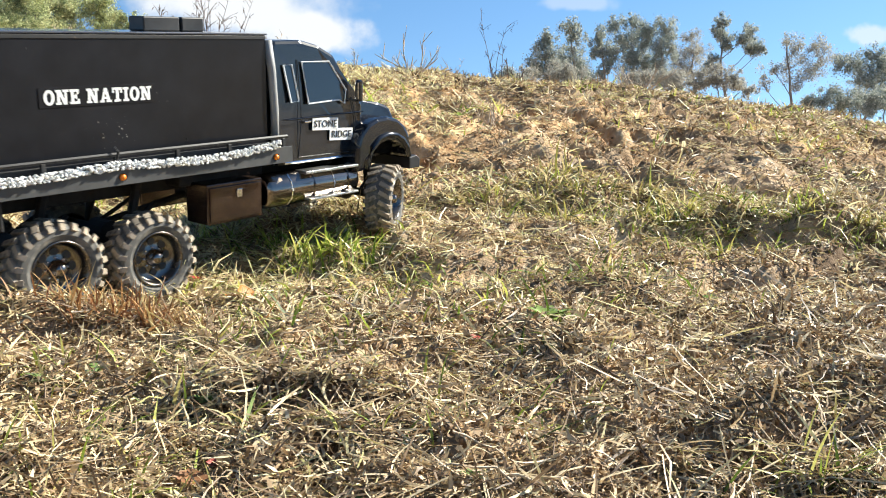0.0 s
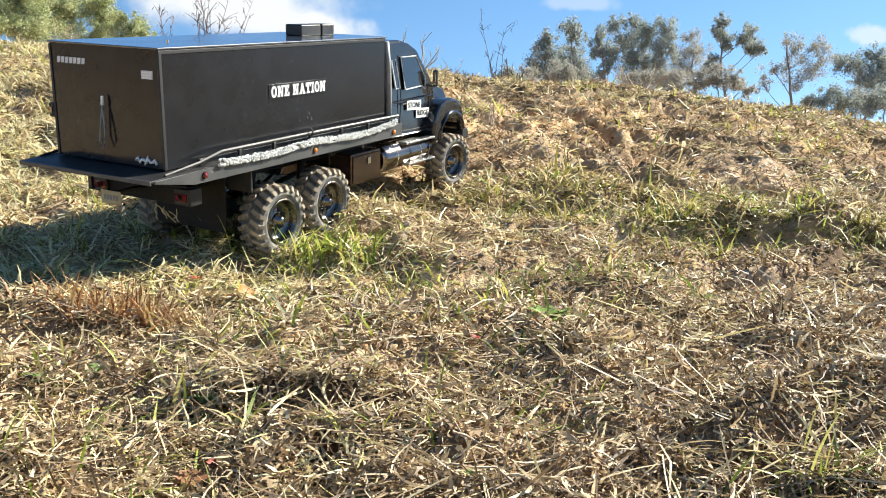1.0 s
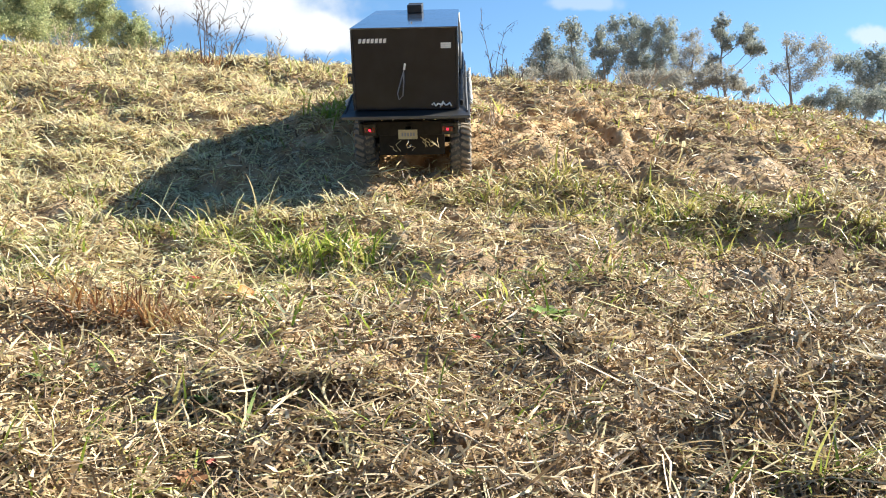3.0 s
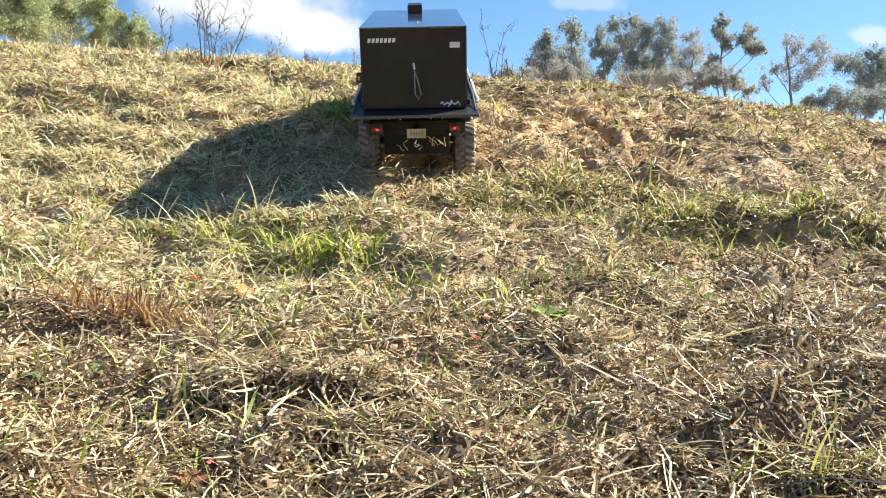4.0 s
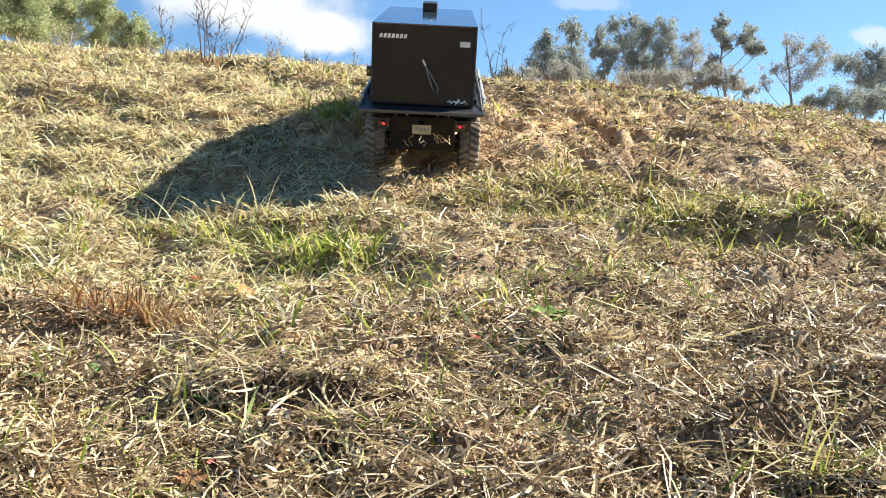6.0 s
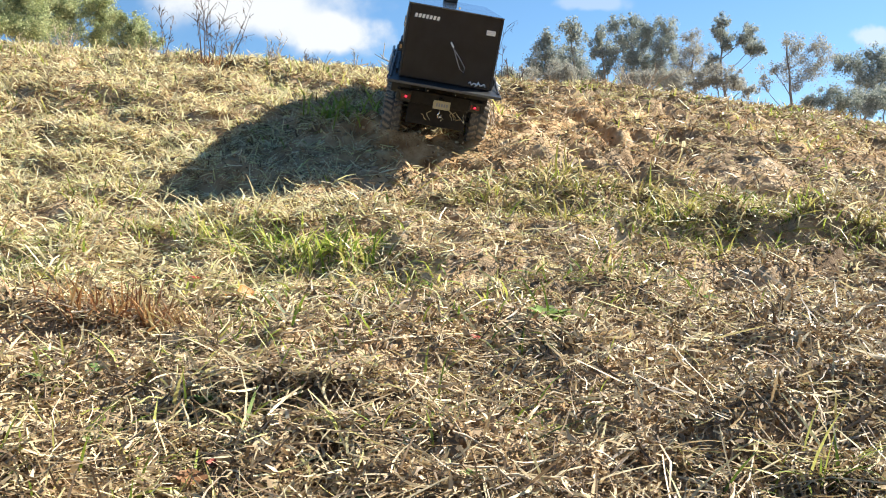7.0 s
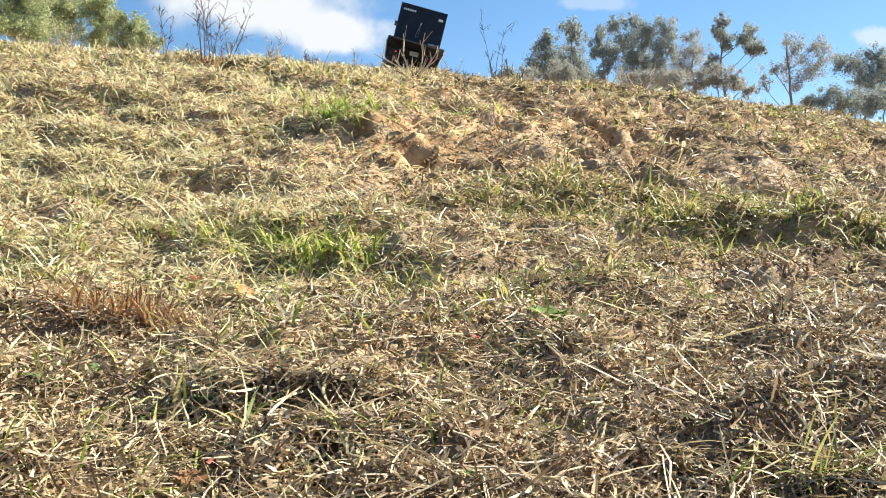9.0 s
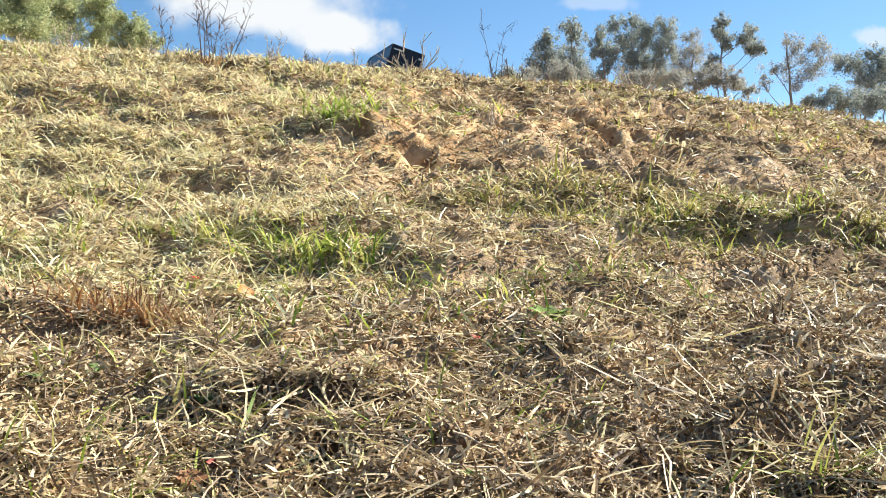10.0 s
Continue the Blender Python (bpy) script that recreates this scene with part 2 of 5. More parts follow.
M_RED = material("red lens", (0.16, 0.008, 0.01), 0.2, 0, 0.15, 200, 0.1, 0.5)
M_REDLIT = material("lit red lamp", (0.5, 0.01, 0.02), 0.3, 0, 0.05, 200, 0, 0, glow=((1.0, 0.03, 0.06), 0.9))
M_PLATE = material("cream plate", (0.42, 0.36, 0.22), 0.5, 0, 0.15, 120, 0.1, speck=(DUST, 0.2))
M_STRAP = material("grey cord", (0.22, 0.22, 0.24), 0.7, 0, 0.15, 300, 0.4)
M_BARK = material("grey bark", (0.24, 0.21, 0.18), 0.9, 0, 0.35, 6, 0.6, depth=0.02)
M_TWIG = material("dry twig", (0.44, 0.35, 0.26), 0.85, 0, 0.35, 120, 0.4)
M_DARKTWIG = material("dark dead stem", (0.11, 0.07, 0.05), 0.85, 0, 0.35, 120, 0.4)
M_STONE = material("pale stone", (0.6, 0.57, 0.5), 0.8, 0, 0.2, 60, 0.6)
M_CLOD = material("crumbled soil", (0.34, 0.22, 0.125), 0.95, 0, 0.35, 90, 0.7, depth=0.003)
M_STRAW = plant_material("dry straw", [(0.10, 0.065, 0.04), (0.25, 0.17, 0.10), (0.44, 0.32, 0.185), (0.60, 0.47, 0.28), (0.70, 0.58, 0.37), (0.56, 0.50, 0.21)], 0.22, 0.5, (5.0, 0.35))
M_CHIP = plant_material("dead leaf litter", [(0.085, 0.05, 0.026), (0.22, 0.142, 0.075), (0.39, 0.27, 0.15), (0.54, 0.41, 0.245), (0.66, 0.54, 0.35)], 0.12, 0.65, (6.0, 0.3))
M_DRYTALL = plant_material("standing dry grass", [(0.30, 0.21, 0.11), (0.66, 0.55, 0.32), (0.84, 0.76, 0.52), (0.76, 0.74, 0.36)], 0.35, 0.55, (3.0, 0.3))
M_GREEN = plant_material("green grass", [(0.06, 0.10, 0.014), (0.20, 0.28, 0.04), (0.44, 0.48, 0.09), (0.70, 0.61, 0.22)], 0.4, 0.45, (5.0, 0.2))
M_OLIVE = plant_material("olive and straw grass", [(0.10, 0.085, 0.03), (0.22, 0.21, 0.05), (0.40, 0.36, 0.11), (0.62, 0.50, 0.24), (0.74, 0.62, 0.36)], 0.35, 0.5, (5.0, 0.2))
M_HERB = plant_material("broad green leaves", [(0.24, 0.35, 0.08), (0.34, 0.45, 0.13), (0.44, 0.52, 0.18)], 0.4, 0.45)
M_CLOVER = plant_material("dull green small leaves", [(0.13, 0.20, 0.055), (0.22, 0.31, 0.10), (0.32, 0.40, 0.16)], 0.35, 0.5)
M_WEED = plant_material("bright yellow-green leaves", [(0.20, 0.29, 0.05), (0.36, 0.44, 0.08), (0.54, 0.58, 0.15)], 0.4, 0.65)
M_RUSTGRASS = plant_material("reddish dead grass", [(0.12, 0.045, 0.02), (0.28, 0.12, 0.05), (0.42, 0.24, 0.10), (0.5, 0.37, 0.17)], 0.3, 0.6)
M_ORANGELEAF = plant_material("orange fallen leaf", [(0.55, 0.20, 0.04), (0.62, 0.28, 0.07)], 0.35, 0.5)
M_REDLEAF = plant_material("red fallen leaf", [(0.36, 0.055, 0.045), (0.42, 0.09, 0.06)], 0.3, 0.5)
M_BROWNLEAF = plant_material("brown fallen leaf", [(0.28, 0.13, 0.06), (0.36, 0.19, 0.09)], 0.3, 0.5)
# tree leaves: distance haze is painted in as paler, greyer colours
M_LEAF_A = plant_material("hazed grey-green tree leaves", [(0.156, 0.182, 0.158), (0.299, 0.325, 0.276), (0.429, 0.455, 0.4), (0.598, 0.617, 0.565)], 0.35, 0.85, (0.3, 0.25))
M_LEAF_B = plant_material("hazed mid-green tree leaves", [(0.163, 0.194, 0.0938), (0.325, 0.375, 0.181), (0.5, 0.531, 0.275), (0.675, 0.669, 0.4)], 0.35, 0.85, (0.3, 0.25))
M_LEAF_C = plant_material("hazed grey winter twigs and leaves", [(0.252, 0.24, 0.216), (0.384, 0.372, 0.318), (0.492, 0.48, 0.402), (0.6, 0.57, 0.504)], 0.35, 0.8, (0.3, 0.25))


# ---- building tools ----
def mesh_object(name, mesh, mat, parent=None, label="", smooth=False):
    if mat:
        mesh.materials.append(mat)
    if smooth:
        mesh.polygons.foreach_set("use_smooth", [True] * len(mesh.polygons))
    ob = new(name, mesh)
    ob.parent = parent
    return tagged(ob, label)


def part(name, bm, mat, parent, label="", smooth=False):
    mesh = bpy.data.meshes.new(name)
    bmesh.ops.recalc_face_normals(bm, faces=bm.faces)
    bm.to_mesh(mesh)
    bm.free()
    return mesh_object(name, mesh, mat, parent, label, smooth)


def box(x0, x1, y0, y1, z0, z1, bevel=0.0, bm=None):
    bm = bm or bmesh.new()
    made = bmesh.ops.create_cube(bm, size=1.0, matrix=Matrix.Translation(((x0 + x1) / 2, (y0 + y1) / 2, (z0 + z1) / 2)) @ Matrix.Diagonal((x1 - x0, y1 - y0, z1 - z0, 1)))
    if bevel:
        edges = {e for v in made["verts"] for e in v.link_edges}
        bmesh.ops.bevel(bm, geom=list(edges), offset=bevel, segments=2, affect="EDGES", profile=0.5)
    return bm


def prism(outline, y0, y1, bevel=0.0, bm=None):
    """A side outline of (x, z) points, pulled from y0 to y1."""
    bm = bm or bmesh.new()
    a = [bm.verts.new((x, y0, z)) for x, z in outline]
    b = [bm.verts.new((x, y1, z)) for x, z in outline]
    k = len(outline)
    faces = [bm.faces.new(a), bm.faces.new(b[::-1])] + [bm.faces.new((a[i], b[i], b[(i + 1) % k], a[(i + 1) % k])) for i in range(k)]
    if bevel:
        edges = {e for fc in faces for e in fc.edges}
        bmesh.ops.bevel(bm, geom=list(edges), offset=bevel, segments=2, affect="EDGES", profile=0.5)
    return bm


def tube(points, radii, n=6, bm=None, closed=False):
    bm = bm or bmesh.new()
    pts = [Vector(p) for p in points]
    radii = radii if hasattr(radii, "__len__") else [radii] * len(pts)
    rings = []
    for i, p in enumerate(pts):
        a, b = pts[i - 1] if i or closed else p, pts[(i + 1) % len(pts)] if i + 1 < len(pts) or closed else p
        d = (b - a).normalized()
        side = d.cross(Vector((0.13, 0.21, 0.97)) if abs(d.z) < 0.9 else Vector((1, 0.1, 0))).normalized()
        up = side.cross(d)
        rings.append([bm.verts.new(p + radii[i] * (math.cos(k * 2 * math.pi / n) * side + math.sin(k * 2 * math.pi / n) * up)) for k in range(n)])
    spans = list(zip(rings, rings[1:])) + ([(rings[-1], rings[0])] if closed else [])
    for r0, r1 in spans:
        for k in range(n):
            bm.faces.new((r0[k], r0[(k + 1) % n], r1[(k + 1) % n], r1[k]))
    if not closed:
        bm.faces.new(rings[0][::-1])
        bm.faces.new(rings[-1])
    return bm


def lathe(profile, n=40, bm=None, wave=None):
    """Turns (radius, y) points round the y axis."""
    bm = bm or bmesh.new()
    rings = []
    for i, (r, y) in enumerate(profile):
        rings.append([bm.verts.new((r * math.cos(k * 2 * math.pi / n), y, r * math.sin(k * 2 * math.pi / n))) for k in range(n)])
    for r0, r1 in zip(rings, rings[1:]):
        for k in range(n):
            bm.faces.new((r0[k], r0[(k + 1) % n], r1[(k + 1) % n], r1[k]))
    return bm


def lettering(name, text, size, mat, parent, m, bold=0.0):
    """Raised letters from the built-in font, turned to a mesh."""
    cu = bpy.data.curves.new(name, "FONT")
    cu.body, cu.size, cu.extrude, cu.offset = text, size, 0.0006, bold
    cu.space_character = 1.06
    cu.align_x, cu.align_y = "CENTER", "CENTER"
    tmp = bpy.data.objects.new(name + "_source", cu)
    mesh = bpy.data.meshes.new_from_object(tmp)
    bpy.data.objects.remove(tmp)
    mesh.transform(m)
    return mesh_object(name, mesh, mat, parent)


def slab_word(name, text, wide, tall, mat, parent, m):
    """Bold slab-serif capitals out of straight strokes, raised a little from their plate."""
    def bar(x0, x1, y0, y1):
        return [(x0, y0), (x1, y0), (x1, y1), (x0, y1)]

    def ring(w):
        out = []
        for k in range(24):
            a, b = k * math.pi / 12, (k + 1) * math.pi / 12
            q = lambda t, rx, ry: (w / 2 + rx * math.cos(t), 0.5 + ry * math.sin(t))
            out.append([q(a, w / 2 - 0.27, 0.33), q(a, w / 2, 0.52), q(b, w / 2, 0.52), q(b, w / 2 - 0.27, 0.33)])
        return out

    glyphs = {
        "O": (0.92, ring(0.92)),
        "N": (1.08, [bar(0.12, 0.34, 0, 1), bar(0.74, 0.94, 0, 1), [(0.12, 1), (0.42, 1), (0.94, 0), (0.66, 0)], bar(0, 0.46, 0, 0.16), bar(0, 0.36, 0.84, 1), bar(0.60, 1.08, 0.84, 1)]),
        "E": (0.86, [bar(0.12, 0.38, 0, 1), bar(0, 0.84, 0, 0.17), bar(0, 0.80, 0.83, 1), bar(0.3, 0.6, 0.43, 0.58), bar(0.68, 0.84, 0, 0.34), bar(0.64, 0.80, 0.68, 1), bar(0.52, 0.63, 0.32, 0.69)]),
        "A": (1.06, [[(0.08, 0), (0.28, 0), (0.58, 1), (0.40, 1)], [(0.70, 0), (0.98, 0), (0.66, 1), (0.40, 1)], bar(0.25, 0.80, 0.24, 0.38), bar(0, 0.40, 0, 0.15), bar(0.60, 1.06, 0, 0.15)]),
        "T": (0.90, [bar(0.32, 0.58, 0, 1), bar(0, 0.90, 0.83, 1), bar(0, 0.15, 0.62, 1), bar(0.75, 0.90, 0.62, 1), bar(0.17, 0.73, 0, 0.16)]),
        "I": (0.54, [bar(0.14, 0.40, 0, 1), bar(0, 0.54, 0, 0.16), bar(0, 0.54, 0.84, 1)]),
        " ": (0.42, []),
    }
    total = sum(glyphs[c][0] + 0.09 for c in text) - 0.09
    bm, x, layer = bmesh.new(), 0.0, 0
    for c in text:
        for shape in glyphs[c][1]:
            layer += 1
            high = 0.0006 + 0.00001 * (layer % 9)
            pts = [((x + px - total / 2) * wide / total, (py - 0.5) * tall) for px, py in shape]
            low, up = [bm.verts.new((px, py, 0)) for px, py in pts], [bm.verts.new((px, py, high)) for px, py in pts]
            bm.faces.new(up)
            for i in range(4):
                bm.faces.new((low[i], low[(i + 1) % 4], up[(i + 1) % 4], up[i]))
        x += glyphs[c][0] + 0.09
    bmesh.ops.transform(bm, matrix=m, verts=bm.verts)
    return part(name, bm, mat, parent)


# ---- the lie of the land: a hillside rising from the camera to a rounded top ----
PROFILE_Y = [-500, -3, 0, 0.5, 1.05, 1.35, 1.6, 2.0, 2.2, 2.5, 2.8, 3.05, 3.3, 3.6, 4.0, 4.6, 6.0, 9, 30, 500]
PROFILE_Z = [-2, -0.3, -0.225, -0.205, -0.182, -0.176, -0.125, -0.05, 0.01, 0.115, 0.19, 0.255, 0.32, 0.372, 0.405, 0.405, 0.39, 0.36, 0.2, 0.0]
SIDE_U = [-3, -0.9, -0.52, -0.44, -0.32, -0.18, -0.09, 0.0, 0.14, 0.27, 0.4, 0.52, 0.9, 3]
SIDE_Z = [0.21, 0.18, 0.136, 0.128, 0.085, 0.06, 0.025, 0.0, -0.015, -0.065, -0.13, -0.225, -0.37, -0.47]
LATTICE = np.random.RandomState(7).rand(64, 64)


def value_noise(x, y, size, shift=0.0):
    """Smooth random heights between 0 and 1 with bumps of the given size."""
    x, y = np.asarray(x, float) / size + 311.7 + shift, np.asarray(y, float) / size + 173.3 - shift
    i, j = np.floor(x).astype(int), np.floor(y).astype(int)
    u, v = x - i, y - j
    u, v = u * u * (3 - 2 * u), v * v * (3 - 2 * v)
    i0, i1, j0, j1 = i % 64, (i + 1) % 64, j % 64, (j + 1) % 64
    a = LATTICE[i0, j0] * (1 - u) + LATTICE[i1, j0] * u
    b = LATTICE[i0, j1] * (1 - u) + LATTICE[i1, j1] * u
    return a * (1 - v) + b * v


def smooth_curve(x, xs, ys):
    """A rounded line through a few control heights."""
    x = np.asarray(x, float)
    total = 0
    for k in (-1.0, -0.5, 0.0, 0.5, 1.0):
        total = total + np.interp(x + k * (0.07 + 0.03 * np.abs(x)), xs, ys)
    return total / 5


def bump(x, y, cx, cy, rx, ry, turn=0.0):
    c, s = math.cos(turn), math.sin(turn)
    u, v = ((x - cx) * c + (y - cy) * s) / rx, (-(x - cx) * s + (y - cy) * c) / ry
    return np.exp(-(u * u + v * v))


def slope_only(x, y):
    x, y = np.asarray(x, float), np.asarray(y, float)
    u = x / np.maximum(y, 1.0)
    w = np.clip((y - 0.9) / 2.7, 0, 1)
    w = w * w * (3 - 2 * w)
    w = w * np.clip((60 - y) / 50, 0, 1)
    return smooth_curve(y, PROFILE_Y, PROFILE_Z) + smooth_curve(u, SIDE_U, SIDE_Z) * w + 0.018 * bump(x, y, -0.07, 1.63, 0.13, 0.11)


# worn hollows and small ledges: x, y, half sizes, turn, depth
HOLLOWS = [
    (-0.27, 2.44, 0.13, 0.08, 0.0, 0.04),
    (0.12, 2.68, 0.075, 0.032, 0.1, -0.08), (0.17, 2.60, 0.03, 0.03, 0.0, -0.035), (0.47, 2.47, 0.055, 0.032, -0.3, -0.065), (0.40, 2.62, 0.10, 0.05, 0.3, 0.03),
    (-0.07, 2.30, 0.045, 0.03, 0.3, -0.075), (-0.04, 2.20, 0.12, 0.05, 0.2, -0.03), (-0.16, 2.38, 0.13, 0.05, 0.0, 0.025), (0.10, 2.42, 0.08, 0.05, 0.4, 0.025),
    (-0.52, 1.93, 0.08, 0.022, -0.1, -0.06), (-0.42, 2.02, 0.14, 0.05, 0.0, 0.03), (0.72, 1.72, 0.17, 0.034, -0.1, -0.115), (0.70, 1.85, 0.22, 0.06, -0.1, 0.045),
    (0.30, 2.02, 0.22, 0.07, -0.1, 0.018), (0.30, 1.88, 0.22, 0.04, -0.1, -0.02), (-1.15, 2.50, 0.08, 0.03, 0.0, -0.075), (-1.05, 2.68, 0.20, 0.08, 0.0, 0.03),
    (-0.08, 0.60, 0.17, 0.022, 0.06, -0.010), (-0.05, 0.715, 0.20, 0.025, 0.06, 0.014), (0.12, 0.68, 0.10, 0.02, -0.2, -0.008), (0.48, 0.98, 0.08, 0.025, 0.0, -0.02),
    (-0.36, 0.98, 0.10, 0.025, 0.0, -0.012), (-0.23, 1.55, 0.22, 0.025, 0.0, -0.02), (-0.23, 1.64, 0.2, 0.05, 0.0, 0.015), (0.80, 2.62, 0.12, 0.04, 0.2, -0.03),
    (1.0, 3.0, 0.15, 0.05, 0.2, -0.03), (0.75, 3.05, 0.15, 0.06, 0.2, 0.02), (-0.75, 2.75, 0.12, 0.04, 0.1, -0.025), (0.55, 1.45, 0.15, 0.03, 0.1, -0.03), (0.62, 1.30, 0.09, 0.025, -0.1, -0.045), (0.42, 1.62, 0.07, 0.025, 0.2, -0.05), (0.78, 1.50, 0.08, 0.022, -0.1, -0.03), (0.45, 2.12, 0.1, 0.03, 0.1, -0.06), (0.85, 2.25, 0.1, 0.03, -0.1, -0.07),
]

hollow_rng = np.random.RandomState(77)
for k in range(34):
    hy = hollow_rng.uniform(1.35, 3.35)
    HOLLOWS.append((hollow_rng.uniform(-0.5, 0.5) * hy, hy, hollow_rng.uniform(0.03, 0.09), hollow_rng.uniform(0.016, 0.03), hollow_rng.uniform(-0.4, 0.4), -hollow_rng.uniform(0.02, 0.055)))


def height(x, y):
    x, y = np.asarray(x, float), np.asarray(y, float)
    z = slope_only(x, y)
    z = z + 0.016 * np.clip(x / 0.6, 0, 1) * np.clip(3.2 - y, 0, 1) * (value_noise(x, y, 0.075, 41) - 0.5)
    rough = 0.35 + 1.5 * value_noise(x, y, 0.055, 17)
    for cx, cy, rx, ry, turn, depth in HOLLOWS:
        z = z + rough * depth * bump(x, y, cx, cy, rx, ry, turn)
    near = np.clip((9 - y) / 3, 0, 1)
    z = z + near * (0.034 * (value_noise(x, y, 0.31) - 0.5) + 0.042 * (value_noise(x, y, 0.11, 5) - 0.5)
                    + 0.026 * (value_noise(x, y, 0.045, 9) - 0.5) + 0.007 * (value_noise(x, y, 0.02, 3) - 0.5))
    pit = np.clip((0.37 - 0.6 * value_noise(0.8 * x + 0.6 * y, 0.8 * y - 0.6 * x, 0.085, 51) - 0.4 * value_noise(0.5 * x - 0.87 * y, 0.5 * y + 0.87 * x, 0.05, 52)) * 6, 0, 1)
    pit = pit * np.clip((y - 1.25) * 3, 0, 1) * near * np.clip((0.9 * np.maximum(y, 0) - np.abs(x)) * 2, 0, 1)
    pit = pit * (0.35 + 0.9 * value_noise(x, y, 0.4, 57) + 0.6 * np.clip(x * 4, 0, 1))
    dip = np.clip((0.36 - value_noise(x, y, 0.032, 53)) * 5, 0, 1) * np.clip((1.5 - y) * 3, 0, 1) * np.clip(y * 3, 0, 1)
    z = z - 0.038 * pit - 0.012 * dip
    return z + np.clip((np.abs(y) - 9) / 20, 0, 1) * 0.5 * (value_noise(x, y, 14.0, 2) - 0.5)


# ---- ground ----
def grid_mesh(name, xs, ys):
    gx, gy = np.meshgrid(xs, ys)
    z = height(gx, gy)
    w, h = len(xs), len(ys)
    idx = np.arange(w * h).reshape(h, w)
    quads = np.stack([idx[:-1, :-1], idx[:-1, 1:], idx[1:, 1:], idx[1:, :-1]], -1).reshape(-1, 4)
    return quick_mesh(name, np.stack([gx, gy, z], -1).reshape(-1, 3), quads)


def quick_mesh(name, verts, quads):
    mesh = bpy.data.meshes.new(name)
    mesh.vertices.add(len(verts))
    mesh.vertices.foreach_set("co", np.ascontiguousarray(verts, np.float32).ravel())
    mesh.loops.add(len(quads) * 4)
    mesh.loops.foreach_set("vertex_index", np.ascontiguousarray(quads, np.int32).ravel())
    mesh.polygons.add(len(quads))
    mesh.polygons.foreach_set("loop_start", np.arange(0, len(quads) * 4, 4, dtype=np.int32))
    mesh.polygons.foreach_set("loop_total", np.full(len(quads), 4, dtype=np.int32))
    mesh.update(calc_edges=True)
    return mesh


def spread(core, far, step):
    out, d = [], step
    x = core
    while x < far:
        d *= 1.16
        x += d
        out.append(x)
    return np.array(out)


ys = np.concatenate([-spread(0.2, 300, 0.03)[::-1], np.arange(-0.2, 0.4, 0.03), np.arange(0.4, 4.6, 0.0145), spread(4.6, 450, 0.014)])
side = spread(2.3, 400, 0.015)
xs = np.concatenate([-side[::-1], np.arange(-2.3, 2.3, 0.0145), side])
ground = mesh_object("ground", grid_mesh("ground", xs, ys), M_SOIL, smooth=True)
tagged(ground, "sandy tan hillside soil, eroded and partly bare", "ground", kind="structure")


# ---- ground cover ----
def ribbons(name, base, az, rise, length, width, curl, roll, segs, mat, taper=1.0, parent=None, bend=0.0):
    """Many curved blades in one mesh: base (n, 3), heading az, rise above level, bent by curl."""
    n = len(base)
    pts = np.zeros((n, segs + 1, 3))
    pts[:, 0] = base
    for k in range(segs):
        e = rise - curl * (k + 0.3) / segs
        at = az + bend * k / segs
        step = np.stack([np.cos(at) * np.cos(e), np.sin(at) * np.cos(e), np.sin(e)], -1) * (length / segs)[:, None]
        pts[:, k + 1] = pts[:, k] + step
    sidev = np.stack([-np.sin(az), np.cos(az), np.zeros(n)], -1)
    upv = np.stack([-np.cos(az) * np.sin(rise), -np.sin(az) * np.sin(rise), np.cos(rise)], -1)
    wv = np.cos(roll)[:, None] * sidev + np.sin(roll)[:, None] * upv
    s = np.linspace(0, 1, segs + 1)
    prof = (1 - taper * s ** 2) * (0.75 + 0.25 * np.minimum(1, s * 4))
    prof = np.maximum(prof, 0.06)
    half = wv[:, None, :] * (width[:, None] * prof[None, :] * 0.5)[:, :, None]
    verts = np.stack([pts - half, pts + half], 2).reshape(-1, 3)
    i = np.arange(n)[:, None] * (segs + 1) * 2 + np.arange(segs)[None, :] * 2
    quads = np.stack([i, i + 1, i + 3, i + 2], -1).reshape(-1, 4)
    return mesh_object(name, quick_mesh(name, verts, quads), mat, parent)


def scatter(rng, strips, keep=None):
    """Points on the hillside, strip by strip: (y0, y1, half width, how many)."""
    out = []
    for y0, y1, half, count in strips:
        p = np.stack([rng.uniform(-half, half, count), rng.uniform(y0, y1, count)], -1)
        if keep is not None:
            p = p[rng.rand(len(p)) < keep(p[:, 0], p[:, 1])]
        out.append(p)
    p = np.concatenate(out)
    return np.stack([p[:, 0], p[:, 1], height(p[:, 0], p[:, 1])], -1)


def bare(x, y):
    """How bare the soil lies, 0 to 1: the scuffed bank and the worn patches towards the top."""
    b = 1.2 * bump(x, y, -0.04, 2.33, 0.30, 0.30) + 0.5 * bump(x, y, 0.38, 2.75, 0.34, 0.45) + 0.6 * bump(x, y, -0.1, 3.05, 0.4, 0.25)
    b = b + 0.95 * bump(x, y, -0.30, 2.10, 0.26, 0.2)
    b = b + 0.5 * bump(x, y, 1.2, 2.9, 0.4, 0.35) + 0.4 * bump(x, y, 0.02, 1.25, 0.3, 0.18) + 0.45 * bump(x, y, -0.10, 0.80, 0.12, 0.1)
    return np.clip(b * (0.55 + 0.9 * value_noise(x, y, 0.16, 4)), 0, 1)


def thick(x, y):
    patch = 0.6 * value_noise(x, y, 0.15, 11) + 0.4 * value_noise(x, y, 0.05, 12)
    return np.clip((1 - 0.75 * bare(x, y)) * np.clip(patch * 3.0 - 0.85 + 0.75 * np.clip((y - 1.4) / 0.8, 0, 1), 0.32, 1), 0.04, 1)


